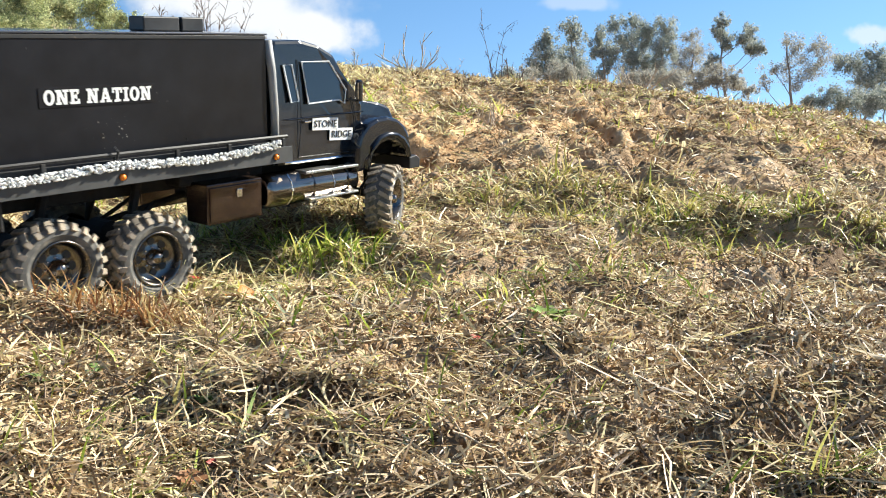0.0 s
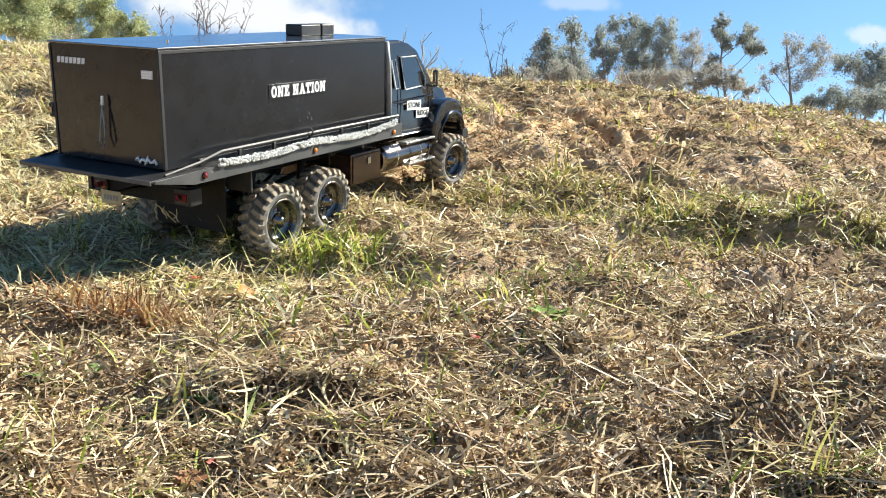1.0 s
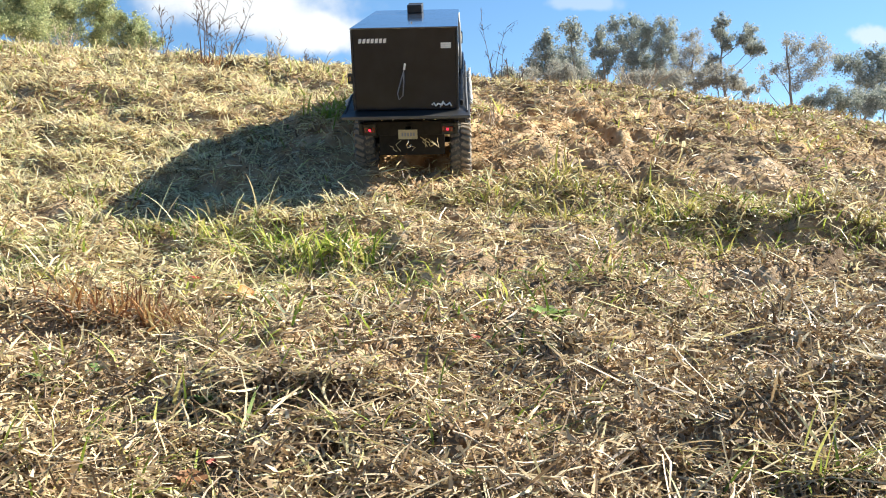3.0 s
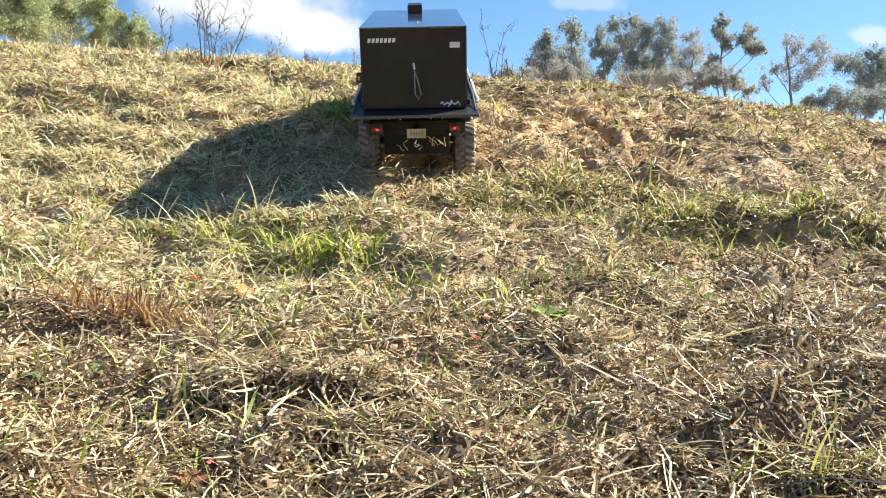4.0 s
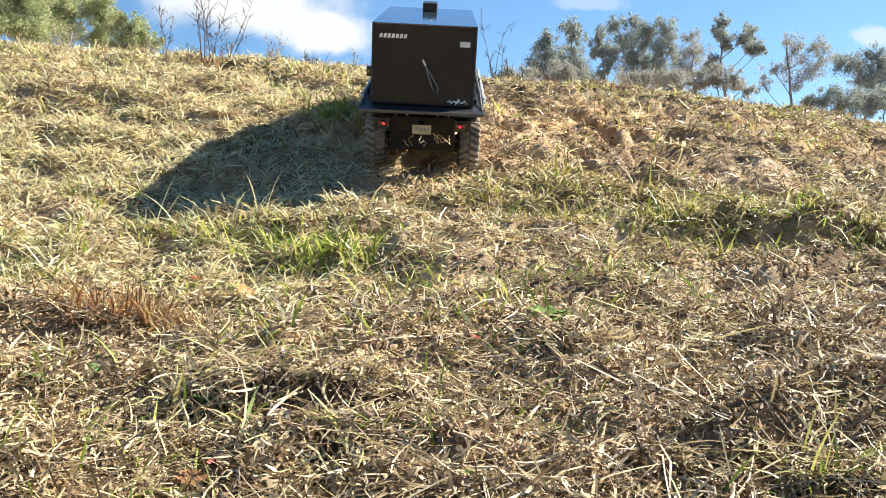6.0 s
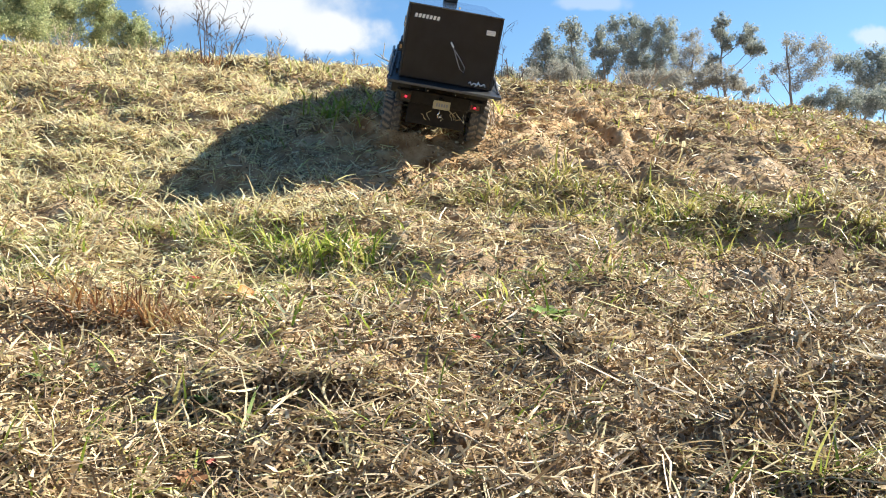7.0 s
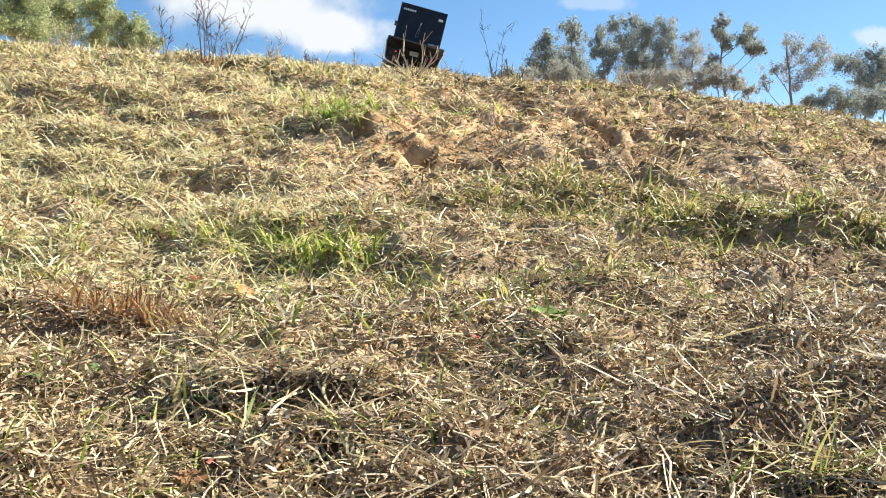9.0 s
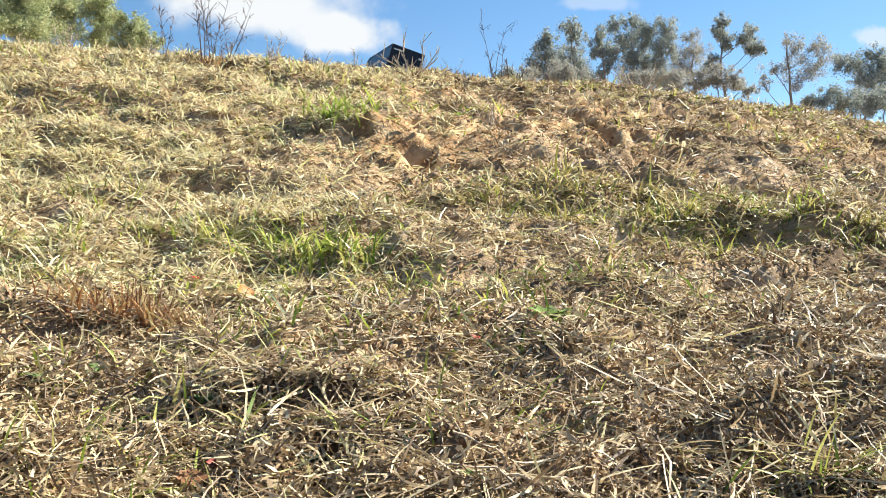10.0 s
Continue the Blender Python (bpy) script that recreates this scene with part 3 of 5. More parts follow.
def lush(x, y):
    """Where green shows: patches."""
    p = np.clip((value_noise(x, y, 0.26, 21) - 0.46) * 3.2, 0, 1) * np.clip(value_noise(x, y, 0.07, 23) * 1.6 - 0.3, 0, 1)
    p = p + 0.4 * bump(x, y, 0.28, 1.95, 0.25, 0.16) + 0.7 * bump(x, y, 0.72, 1.78, 0.25, 0.12) + 0.5 * bump(x, y, 0.9, 3.4, 0.5, 0.2)
    return np.clip(p * (1 - 0.7 * bare(x, y)), 0, 1)


def straw_layer(seed, strips, segs, label, keep=thick, mat=M_STRAW):
    rng = np.random.RandomState(seed)
    b = scatter(rng, strips, keep)
    n = len(b)
    b[:, 2] += rng.uniform(-0.002, 0.014, n)
    ob = ribbons("straw_litter", b, rng.uniform(0, 2 * math.pi, n), rng.normal(0.05, 0.26, n), rng.gamma(2.2, 0.009, n) + 0.006,
                 rng.uniform(0.0010, 0.0032, n) * (0.36 + 0.68 * b[:, 1]), rng.normal(0.1, 0.5, n), rng.uniform(-1.0, 1.0, n), segs, mat, 0.5, None, rng.normal(0, 1.1, n))
    tagged(ob, label, "straw", kind="stuff")


def chip_layer(seed, strips, segs, label):
    rng = np.random.RandomState(seed)
    b = scatter(rng, strips, lambda x, y: np.clip(thick(x, y) + 0.2 + 0.3 * (x > 0.15), 0, 1))
    n = len(b)
    b[:, 2] += rng.uniform(-0.002, 0.011, n)
    size = 0.62 + 0.42 * b[:, 1]
    ob = ribbons("leaf_litter", b, rng.uniform(0, 2 * math.pi, n), rng.normal(0.15, 0.5, n), rng.uniform(0.004, 0.016, n) * size,
                 rng.uniform(0.0014, 0.0056, n) * size, rng.normal(0.3, 1.0, n), rng.uniform(-1.1, 1.1, n), segs, M_CHIP, 0.8)
    tagged(ob, label, "leaf litter", kind="stuff")


def leftward(x, y):
    """The pale grass stands thickest on the slope's left shoulder."""
    return np.clip((-x / np.maximum(y, 0.5) + 0.16) * 2.6, 0.10, 1)


def standing_layer():
    rng = np.random.RandomState(13)

    def keep(x, y):
        return np.clip(leftward(x, y) * np.clip((y - 0.8) / 0.8, 0.04, 1) * thick(x, y) * (0.4 + value_noise(x, y, 0.2, 31)), 0, 1)

    b = scatter(rng, ((0.38, 1.25, 0.95, 8000), (1.25, 2.3, 1.45, 38000), (2.3, 4.3, 2.5, 66000), (4.3, 7.5, 4.2, 8000)), keep)
    n = len(b)
    ob = ribbons("dry_grass", b, rng.uniform(0, 2 * math.pi, n), rng.uniform(0.05, 1.0, n), rng.gamma(3.0, 0.0085, n) + 0.012,
                 rng.uniform(0.0016, 0.0042, n) * (0.6 + 0.42 * b[:, 1]), rng.uniform(0.1, 1.6, n), rng.uniform(-0.8, 0.8, n), 2, M_DRYTALL, 0.85)
    tagged(ob, "pale yellow dry grass standing in short bent blades", "grass", kind="stuff")


def tussock_layer(seed, strips, keep, blades, radius, tall, mat, name, label):
    """Blades in close clumps that arch outwards and hang downhill, with gaps of shade between the clumps."""
    rng = np.random.RandomState(seed)
    c = scatter(rng, strips, keep)
    k = len(c)
    many = rng.poisson(blades, k) + 4
    big = np.clip(rng.gamma(5.0, 0.2, k), 0.45, 1.9)
    w = np.repeat(np.arange(k), many)
    n = len(w)
    a, q = rng.uniform(0, 2 * math.pi, n), rng.rand(n) ** 0.6
    r = radius * big[w] * q
    px, py = c[w, 0] + r * np.cos(a), c[w, 1] + 0.8 * r * np.sin(a)
    b = np.stack([px, py, height(px, py) - 0.003], -1)
    az = a + rng.normal(0, 0.6, n)
    az = np.arctan2(np.sin(az) - 0.45, np.cos(az))
    rise = 1.15 - 0.85 * q + rng.normal(0, 0.28, n)
    ob = ribbons(name, b, az, rise, rng.uniform(0.45, 1.15, n) * tall * big[w] ** 0.6,
                 rng.uniform(0.0016, 0.0040, n) * (0.6 + 0.42 * b[:, 1]), rng.uniform(0.5, 1.9, n), rng.uniform(-0.8, 0.8, n), 3, mat, 0.85, None, rng.normal(0, 0.5, n))
    tagged(ob, label, "grass", kind="stuff")


def green_layer():
    rng = np.random.RandomState(14)
    b = scatter(rng, ((0.38, 1.25, 0.95, 9000), (1.25, 2.3, 1.6, 24000), (2.3, 4.3, 2.6, 28000)), lambda x, y: np.clip(lush(x, y) + 0.015, 0, 1))
    n = len(b)
    ob = ribbons("green_grass", b, rng.uniform(0, 2 * math.pi, n), rng.uniform(0.3, 1.35, n), rng.gamma(3.0, 0.008, n) + 0.01,
                 rng.uniform(0.0015, 0.0042, n) * (0.6 + 0.45 * b[:, 1]), rng.uniform(0.2, 1.5, n), rng.uniform(-0.6, 0.6, n), 3, M_GREEN, 0.95)
    tagged(ob, "short green grass blades growing through the dry straw", "grass", kind="stuff")


def outer_layer():
    """Dry grass and straw round about, beyond the near slope."""
    rng = np.random.RandomState(18)
    b = scatter(rng, ((-4.0, 0.45, 5.0, 16000), (0.45, 1.3, 5.0, 9000), (1.3, 4.6, 6.5, 26000), (4.6, 14.0, 9.0, 26000)),
                lambda x, y: np.where((y > 0.4) & (y < 4.4) & (np.abs(x) < 0.45 + 0.5 * y), 0.0, 0.5 + 0.5 * value_noise(x, y, 0.5, 33)))
    n = len(b)
    ob = ribbons("outer_dry_grass", b, rng.uniform(0, 2 * math.pi, n), rng.uniform(0.0, 1.0, n), rng.gamma(3.0, 0.016, n) + 0.03,
                 rng.uniform(0.003, 0.009, n), rng.uniform(0.1, 1.2, n), rng.uniform(-0.7, 0.7, n), 1, M_DRYTALL, 0.8)
    tagged(ob, "pale dry grass and straw spreading over the field", "grass", kind="stuff")


def twig_layer():
    rng = np.random.RandomState(15)
    bm_v, bm_q, at = [], [], 0
    for y0, y1, half, count in ((0.42, 1.1, 0.55, 330), (1.1, 2.3, 1.2, 300), (2.3, 4.2, 2.2, 300)):
        for _ in range(count):
            x, y = rng.uniform(-half, half), rng.uniform(y0, y1)
            a, ln, r = rng.uniform(0, 2 * math.pi), rng.gamma(3, 0.03) + 0.03, rng.uniform(0.0005, 0.0014)
            bend = rng.normal(0, 0.6)
            pts, px, py = [], x, y
            for k in range(6):
                pts.append((px, py, float(height(px, py)) + 0.004 + 0.012 * math.sin(math.pi * k / 5) * rng.rand()))
                a += bend / 6 + rng.normal(0, 0.15)
                px, py = px + ln / 5 * math.cos(a), py + ln / 5 * math.sin(a)
            P = np.array(pts)
            d = np.gradient(P, axis=0)
            d /= np.linalg.norm(d, axis=1)[:, None]
            s1 = np.cross(d, (0.1, 0.2, 0.97))
            s1 /= np.linalg.norm(s1, axis=1)[:, None]
            s2 = np.cross(d, s1)
            rad = np.linspace(r, r * 0.5, 6)[:, None]
            ring = np.stack([P + rad * (math.cos(q) * s1 + math.sin(q) * s2) for q in (0, 1.571, 3.142, 4.712)], 1)
            bm_v.append(ring.reshape(-1, 3))
            i = at + np.arange(5)[:, None] * 4 + np.arange(4)[None, :]
            j = at + np.arange(5)[:, None] * 4 + (np.arange(4)[None, :] + 1) % 4
            bm_q.append(np.stack([i, j, j + 4, i + 4], -1).reshape(-1, 4))
            at += 24
    ob = mesh_object("fallen_twigs", quick_mesh("fallen_twigs", np.concatenate(bm_v), np.concatenate(bm_q)), M_STEMS)
    tagged(ob, "thin dry grey-brown stems lying on the litter", "twigs", kind="stuff")


M_STEMS = plant_material("dry stems", [(0.16, 0.11, 0.07), (0.34, 0.25, 0.165), (0.50, 0.39, 0.27), (0.60, 0.50, 0.35)], 0.05, 0.7)
straw_layer(11, ((0.40, 0.80, 0.50, 24000), (0.80, 1.25, 0.75, 26000)), 3, "pale dry straw lying matted over dark crumbly soil")
pale_side = lambda x, y: thick(x, y) * leftward(x, y)
brown_side = lambda x, y: thick(x, y) * (1 - 0.85 * leftward(x, y))
straw_layer(21, ((1.25, 2.3, 1.45, 34000),), 2, "brown and pale straw lying matted over the foot of the slope", brown_side)
straw_layer(22, ((2.3, 4.5, 2.5, 44000), (4.5, 7.5, 4.2, 8000)), 1, "brown and pale straw lying matted over the upper slope", brown_side)
straw_layer(24, ((1.25, 2.3, 1.45, 40000),), 2, "bleached yellow-white straw lying over the foot of the slope", pale_side, M_DRYTALL)
straw_layer(25, ((2.3, 4.5, 2.5, 52000),), 1, "bleached yellow-white straw lying over the upper slope", pale_side, M_DRYTALL)
chip_layer(12, ((0.40, 0.80, 0.50, 42000), (0.80, 1.25, 0.75, 42000)), 2, "grey-brown crumbled dead leaves between the straw")
chip_layer(23, ((1.25, 2.3, 1.45, 48000), (2.3, 4.5, 2.5, 62000)), 1, "grey-brown crumbled dead leaves on the slope")
tussock_layer(31, ((0.95, 1.4, 0.9, 190), (1.4, 2.3, 1.5, 1200), (2.3, 4.2, 2.5, 2700)), lambda x, y: np.clip(1.1 * leftward(x, y) - 0.05, 0, 1) * np.clip(1.05 - bare(x, y), 0, 1),
              28, 0.026, 0.046, M_DRYTALL, "pale_tussocks", "pale dry grass in small arching tussocks")
tussock_layer(32, ((0.45, 1.25, 0.8, 110), (1.25, 2.3, 1.5, 620), (2.3, 4.2, 2.5, 1100)), lambda x, y: np.clip(0.9 - 0.75 * leftward(x, y), 0, 1) * np.clip(1.05 - bare(x, y), 0, 1),
              20, 0.026, 0.042, M_STRAW, "brown_tussocks", "brown and straw-coloured dead grass in low tussocks")
tussock_layer(33, ((1.5, 2.4, 1.2, 900),), lambda x, y: np.clip(0.85 * bump(x, y, 0.34, 1.95, 0.30, 0.16) + 0.8 * bump(x, y, 0.85, 1.85, 0.35, 0.10), 0, 1),
              18, 0.034, 0.085, M_OLIVE, "draped_tussocks", "long olive and straw grass hanging over the low bank")
standing_layer()
green_layer()
outer_layer()
twig_layer()


def crumb_layer():
    """Loose crumbs of soil on the bare places."""
    rng = np.random.RandomState(16)
    b = scatter(rng, ((0.4, 1.2, 0.7, 15000), (1.2, 2.1, 1.3, 14000), (2.1, 4.0, 2.3, 30000)), lambda x, y: np.clip(0.95 - thick(x, y), 0, 1))
    n = len(b)
    cube = np.array([(x, y, z) for z in (-1, 1) for x, y in ((-1, -1), (1, -1), (1, 1), (-1, 1))], float)
    r = np.minimum(rng.gamma(1.6, 0.0013, n) + 0.0008, 0.006)
    v = cube[None] * r[:, None, None] * rng.uniform(0.35, 1.0, (n, 8, 3)) + b[:, None, :]
    faces = np.array([(3, 2, 1, 0), (4, 5, 6, 7), (0, 1, 5, 4), (1, 2, 6, 5), (2, 3, 7, 6), (3, 0, 4, 7)])
    quads = (np.arange(n)[:, None, None] * 8 + faces[None]).reshape(-1, 4)
    ob = mesh_object("soil_crumbs", quick_mesh("soil_crumbs", v.reshape(-1, 3), quads), M_CRUMB)
    tagged(ob, "loose crumbs of sandy soil on the bare slope", "soil", kind="stuff")


M_CRUMB = plant_material("soil crumbs", [(0.16, 0.095, 0.05), (0.34, 0.21, 0.11), (0.48, 0.32, 0.17), (0.58, 0.44, 0.27)], 0.0, 0.95)
crumb_layer()


# ---- plants and small things on the slope ----
def tuft(name, label, x, y, count, spread_x, spread_y, tall, mat, seed, lean=(0.5, 1.45), wide=(0.0018, 0.004), category="grass tuft", group=""):
    rng = np.random.RandomState(seed)
    px, py = x + rng.normal(0, spread_x, count), y + rng.normal(0, spread_y, count)
    b = np.stack([px, py, height(px, py) - 0.003], -1)
    b -= (x, y, 0)
    root = new(name)
    root.location = (x, y, 0)
    ob = ribbons("foliage", b, rng.uniform(0, 2 * math.pi, count), rng.uniform(*lean, count), rng.uniform(0.45, 1.1, count) * tall,
                 rng.uniform(*wide, count), rng.uniform(0.3, 1.5, count), rng.uniform(-0.5, 0.5, count), 5, mat, 0.95, root)
    tagged(ob, kind="stuff")
    return tagged(root, label, category, group)


def blade_of(points, widths, bm, fold=0.2):
    """One broad leaf along a line of points, folded at its midrib."""
    rows = []
    for i, (p, w) in enumerate(zip(points, widths)):
        p = Vector(p)
        d = (Vector(points[min(i + 1, len(points) - 1)]) - Vector(points[max(i - 1, 0)])).normalized()
        s = d.cross(Vector((0, 0, 1)))
        s = s.normalized() if s.length > 1e-4 else Vector((1, 0, 0))
        up = s.cross(d)
        rows.append([bm.verts.new(p - s * w + up * w * fold), bm.verts.new(p), bm.verts.new(p + s * w + up * w * fold)])
    for a, b in zip(rows, rows[1:]):
        bm.faces.new((a[0], a[1], b[1], b[0]))
        bm.faces.new((a[1], a[2], b[2], b[1]))


def herb(x, y, size, leaves, seed, label="low broad-leaved green weed in dry straw", mat=None, upright=0.15):
    rng = random.Random(seed)
    z = float(height(x, y))
    root = tagged(new("weed"), label, "weed", "green weeds")
    root.location = (x, y, z)
    for k in range(leaves):
        a, e = k * 2.4 + rng.uniform(-0.4, 0.4), rng.uniform(upright, 1.0 + 0.4 * upright)
        ln = size * rng.uniform(0.6, 1.1)
        pts = [(math.cos(a) * ln * s * math.cos(e * (1 - 0.6 * s)), math.sin(a) * ln * s * math.cos(e * (1 - 0.6 * s)), 0.003 + ln * math.sin(e) * s * (1 - 0.45 * s)) for s in (0, 0.25, 0.5, 0.75, 1)]
        bm = bmesh.new()
        w = size * rng.uniform(0.16, 0.26)
        blade_of(pts, [w * q for q in (0.15, 0.7, 1, 0.75, 0.05)], bm)
        part("leaf", bm, mat or M_HERB, root, smooth=True)


def fallen_leaf(x, y, size, mat, label, turn, tip):
    bm = bmesh.new()
    blade_of([(size * (s - 0.5), 0, 0.25 * size * (s - 0.5) ** 2 * 2) for s in (0, 0.2, 0.4, 0.6, 0.8, 1)], [size * q for q in (0.02, 0.2, 0.3, 0.28, 0.17, 0.01)], bm, 0.35)
    ob = part("fallen_leaf", bm, mat, None, "", True)
    ob.matrix_basis = pose(x, y, float(height(x, y)) + 0.008 + size * 0.25 * abs(math.sin(radians(tip))), tip, 8, turn)
    tagged(ob, label, "leaf")


def dead_weed(x, y, tall, stems, seed, label, mat, lean=0.15, side=8, tufts=True):
    """A dead tall weed: bare stems that fork, with a few shrivelled leaves or seed heads."""
    rng = random.Random(seed)
    root = tagged(new("dead_weed"), label, "dead weed", "dead weeds on the crest")
    root.location = (x, y, float(height(x, y)) - 0.01)
    for k in range(stems):
        a, t = rng.uniform(0, 6.28), rng.uniform(0.3, 1.0) * lean
        h = tall * rng.uniform(0.55, 1.0)
        pts, p, d = [], Vector((rng.uniform(-0.02, 0.02), rng.uniform(-0.02, 0.02), 0)), Vector((math.cos(a) * t, math.sin(a) * t, 1)).normalized()
        for i in range(8):
            pts.append(p.copy())
            d = (d + Vector((rng.uniform(-0.1, 0.1), rng.uniform(-0.1, 0.1), 0.02))).normalized()
            p = p + d * h / 7
        bm = tube(pts, [0.0017 * (1 - 0.7 * i / 7) for i in range(8)], 5)
        heads = bmesh.new()
        for i in range(side):
            s = rng.uniform(0.3, 0.98)
            q = pts[min(6, int(s * 7))].lerp(pts[min(7, int(s * 7) + 1)], s * 7 % 1)
            b = rng.uniform(0, 6.28)
            ln = h * rng.uniform(0.06, 0.28)
            d2 = Vector((math.cos(b) * 0.7, math.sin(b) * 0.7, rng.uniform(0.3, 1.1))).normalized()
            mid = q + d2 * ln * 0.5 + Vector((0, 0, ln * 0.06))
            end = q + d2 * ln
            tube([q, mid, end], [0.0012, 0.0009, 0.0005], 4, bm)
            if tufts:
                for _ in range(rng.randint(1, 3)):
                    c = mid.lerp(end, rng.random()) + Vector((rng.uniform(-0.006, 0.006), 0, rng.uniform(-0.008, 0.004)))
                    blade_of([c, c + Vector((rng.uniform(-0.008, 0.008), rng.uniform(-0.008, 0.008), -0.007)), c + Vector((rng.uniform(-0.01, 0.01), 0, -0.014))], [0.001, 0.0036, 0.0004], heads)
        stem = part("stem", bm, mat, root)
        if len(heads.verts):
            tagged(part("shrivelled_leaf", heads, mat, stem), kind="stuff")
        else:
            heads.free()


def twig_bush(x, y, tall, count, seed, label, mat):
    rng = random.Random(seed)
    root = tagged(new("dry_branch"), label, "branch", "dry branches on the crest")
    root.location = (x, y, float(height(x, y)) - 0.01)
    for k in range(count):
        a = rng.uniform(0, 6.28)
        d = Vector((math.cos(a) * 0.9, math.sin(a) * 0.5, rng.uniform(0.3, 1.2))).normalized()
        p, pts = Vector((rng.uniform(-0.03, 0.03), rng.uniform(-0.03, 0.03), 0)), []
        h = tall * rng.uniform(0.6, 1.2)
        for i in range(6):
            pts.append(p.copy())
            d = (d + Vector((rng.uniform(-0.25, 0.25), rng.uniform(-0.25, 0.25), rng.uniform(-0.15, 0.2)))).normalized()
            p = p + d * h / 5
        bm = tube(pts, [0.0036 * (1 - 0.7 * i / 5) for i in range(6)], 5)
        for i in (1, 2, 3, 4):
            b = rng.uniform(0, 6.28)
            d2 = (d + Vector((math.cos(b), math.sin(b), 0.5))).normalized()
            tube([pts[i], pts[i] + d2 * h * 0.18, pts[i] + d2 * h * 0.3 + Vector((0, 0, rng.uniform(-0.01, 0.02)))], [0.002, 0.0015, 0.0008], 4, bm)
        part("twig", bm, mat, root)


tuft("grass_tuft", "long green and yellow grass tuft sprawling over dry straw", -0.187, 1.465, 190, 0.055, 0.028, 0.085, M_GREEN, 41, (0.2, 1.4), (0.0026, 0.0058), group="green tufts")
tuft("grass_tuft", "long green and yellow grass tuft sprawling over dry straw", -0.32, 1.53, 220, 0.075, 0.032, 0.085, M_GREEN, 42, (0.1, 1.4), (0.0026, 0.0055), group="green tufts")
tuft("grass_tuft", "low green and yellow grass tuft sprawling over dry straw", -0.425, 1.575, 110, 0.055, 0.028, 0.065, M_GREEN, 40, (0.1, 1.3), (0.0026, 0.0052), group="green tufts")
tuft("grass_tuft", "bright green leafy grass tuft on the sandy bank", -0.29, 2.46, 80, 0.05, 0.03, 0.13, M_WEED, 43, (0.5, 1.45), (0.0035, 0.0075), group="green tufts")
tuft("grass_tuft", "low green leafy grass tuft on the sandy bank", -0.22, 2.44, 45, 0.045, 0.03, 0.10, M_WEED, 57, (0.2, 1.2), (0.0035, 0.0075), group="green tufts")
tuft("grass_tuft", "green grass tuft with yellow tips in straw", 0.30, 1.86, 110, 0.09, 0.06, 0.06, M_GREEN, 44, group="green tufts")
tuft("grass_tuft", "green grass tuft under the small dark ledge", 0.72, 1.72, 170, 0.12, 0.035, 0.055, M_GREEN, 45, group="green tufts")
tuft("grass_tuft", "sparse green grass tuft in pale straw", -0.72, 1.82, 90, 0.05, 0.04, 0.06, M_GREEN, 46, group="green tufts")
tuft("grass_tuft", "sparse green grass tuft in pale straw", -0.55, 1.62, 110, 0.06, 0.04, 0.045, M_GREEN, 47, group="green tufts")
tuft("grass_tuft", "small green grass tuft in trodden straw", -0.065, 1.36, 60, 0.03, 0.025, 0.045, M_GREEN, 48, group="green tufts")
tuft("grass_tuft", "small yellow-green grass tuft on leaf litter", 0.075, 0.70, 45, 0.025, 0.02, 0.07, M_GREEN, 49, (0.15, 1.0), (0.0015, 0.003), group="green tufts")
tuft("grass_tuft", "green grass blades bent over the leaf litter", 0.262, 0.60, 26, 0.02, 0.015, 0.075, M_GREEN, 50, (0.4, 1.4), (0.0018, 0.0035), group="green tufts")
tuft("grass_tuft", "green grass tuft at the bank's rim", 0.78, 2.15, 120, 0.08, 0.05, 0.06, M_GREEN, 52, group="green tufts")
tuft("grass_tuft", "few tall yellowing grass stalks beside a green tuft", -0.40, 1.62, 14, 0.08, 0.02, 0.13, M_DRYTALL, 54, (1.0, 1.5), (0.0028, 0.0044), group="green tufts")
tuft("dead_grass_tuft", "reddish brown dead grass tuft cut short", -0.375, 1.05, 320, 0.06, 0.018, 0.07, M_RUSTGRASS, 51, (0.6, 1.45), (0.002, 0.004), "dead grass")
tuft("dead_grass_tuft", "dark brown dead leaves at the foot of a tall weed", -0.89, 3.33, 90, 0.05, 0.03, 0.09, M_RUSTGRASS, 55, (0.5, 1.4), (0.003, 0.007), "dead grass")
tuft("dead_grass_tuft", "reddish brown dead grass tuft cut short", 0.47, 0.98, 110, 0.04, 0.025, 0.035, M_RUSTGRASS, 53, (0.2, 1.2), (0.0015, 0.003), "dead grass")
herb(0.125, 1.045, 0.036, 17, 61)
herb(0.150, 1.035, 0.022, 7, 62)
herb(-0.26, 0.74, 0.022, 8, 63)
herb(-0.005, 0.675, 0.02, 7, 64)
herb(-0.055, 1.20, 0.022, 6, 65)
herb(0.16, 0.60, 0.012, 8, 66)
for k, (x, y, size) in enumerate(((-0.365, 0.79, 0.02), (-0.40, 0.90, 0.022), (-0.33, 0.82, 0.016), (-0.19, 0.69, 0.018), (-0.05, 0.54, 0.014), (-0.30, 0.68, 0.015), (-0.21, 0.76, 0.014), (0.24, 0.56, 0.014), (0.30, 0.64, 0.012),
                                  (-0.10, 0.60, 0.011), (0.02, 0.58, 0.012), (-0.24, 0.58, 0.012), (-0.09, 1.00, 0.018), (0.22, 0.88, 0.014), (0.30, 1.18, 0.022), (-0.16, 1.12, 0.02), (0.40, 1.32, 0.024), (-0.26, 1.36, 0.022))):
    herb(x, y, size, 8 + k % 4, 160 + k, "small dull green clover-like weed in the litter", M_CLOVER, 0.3)
herb(-0.21, 2.45, 0.05, 9, 58, "bright broad-leaved green weed on the sandy bank", M_WEED, 0.6)
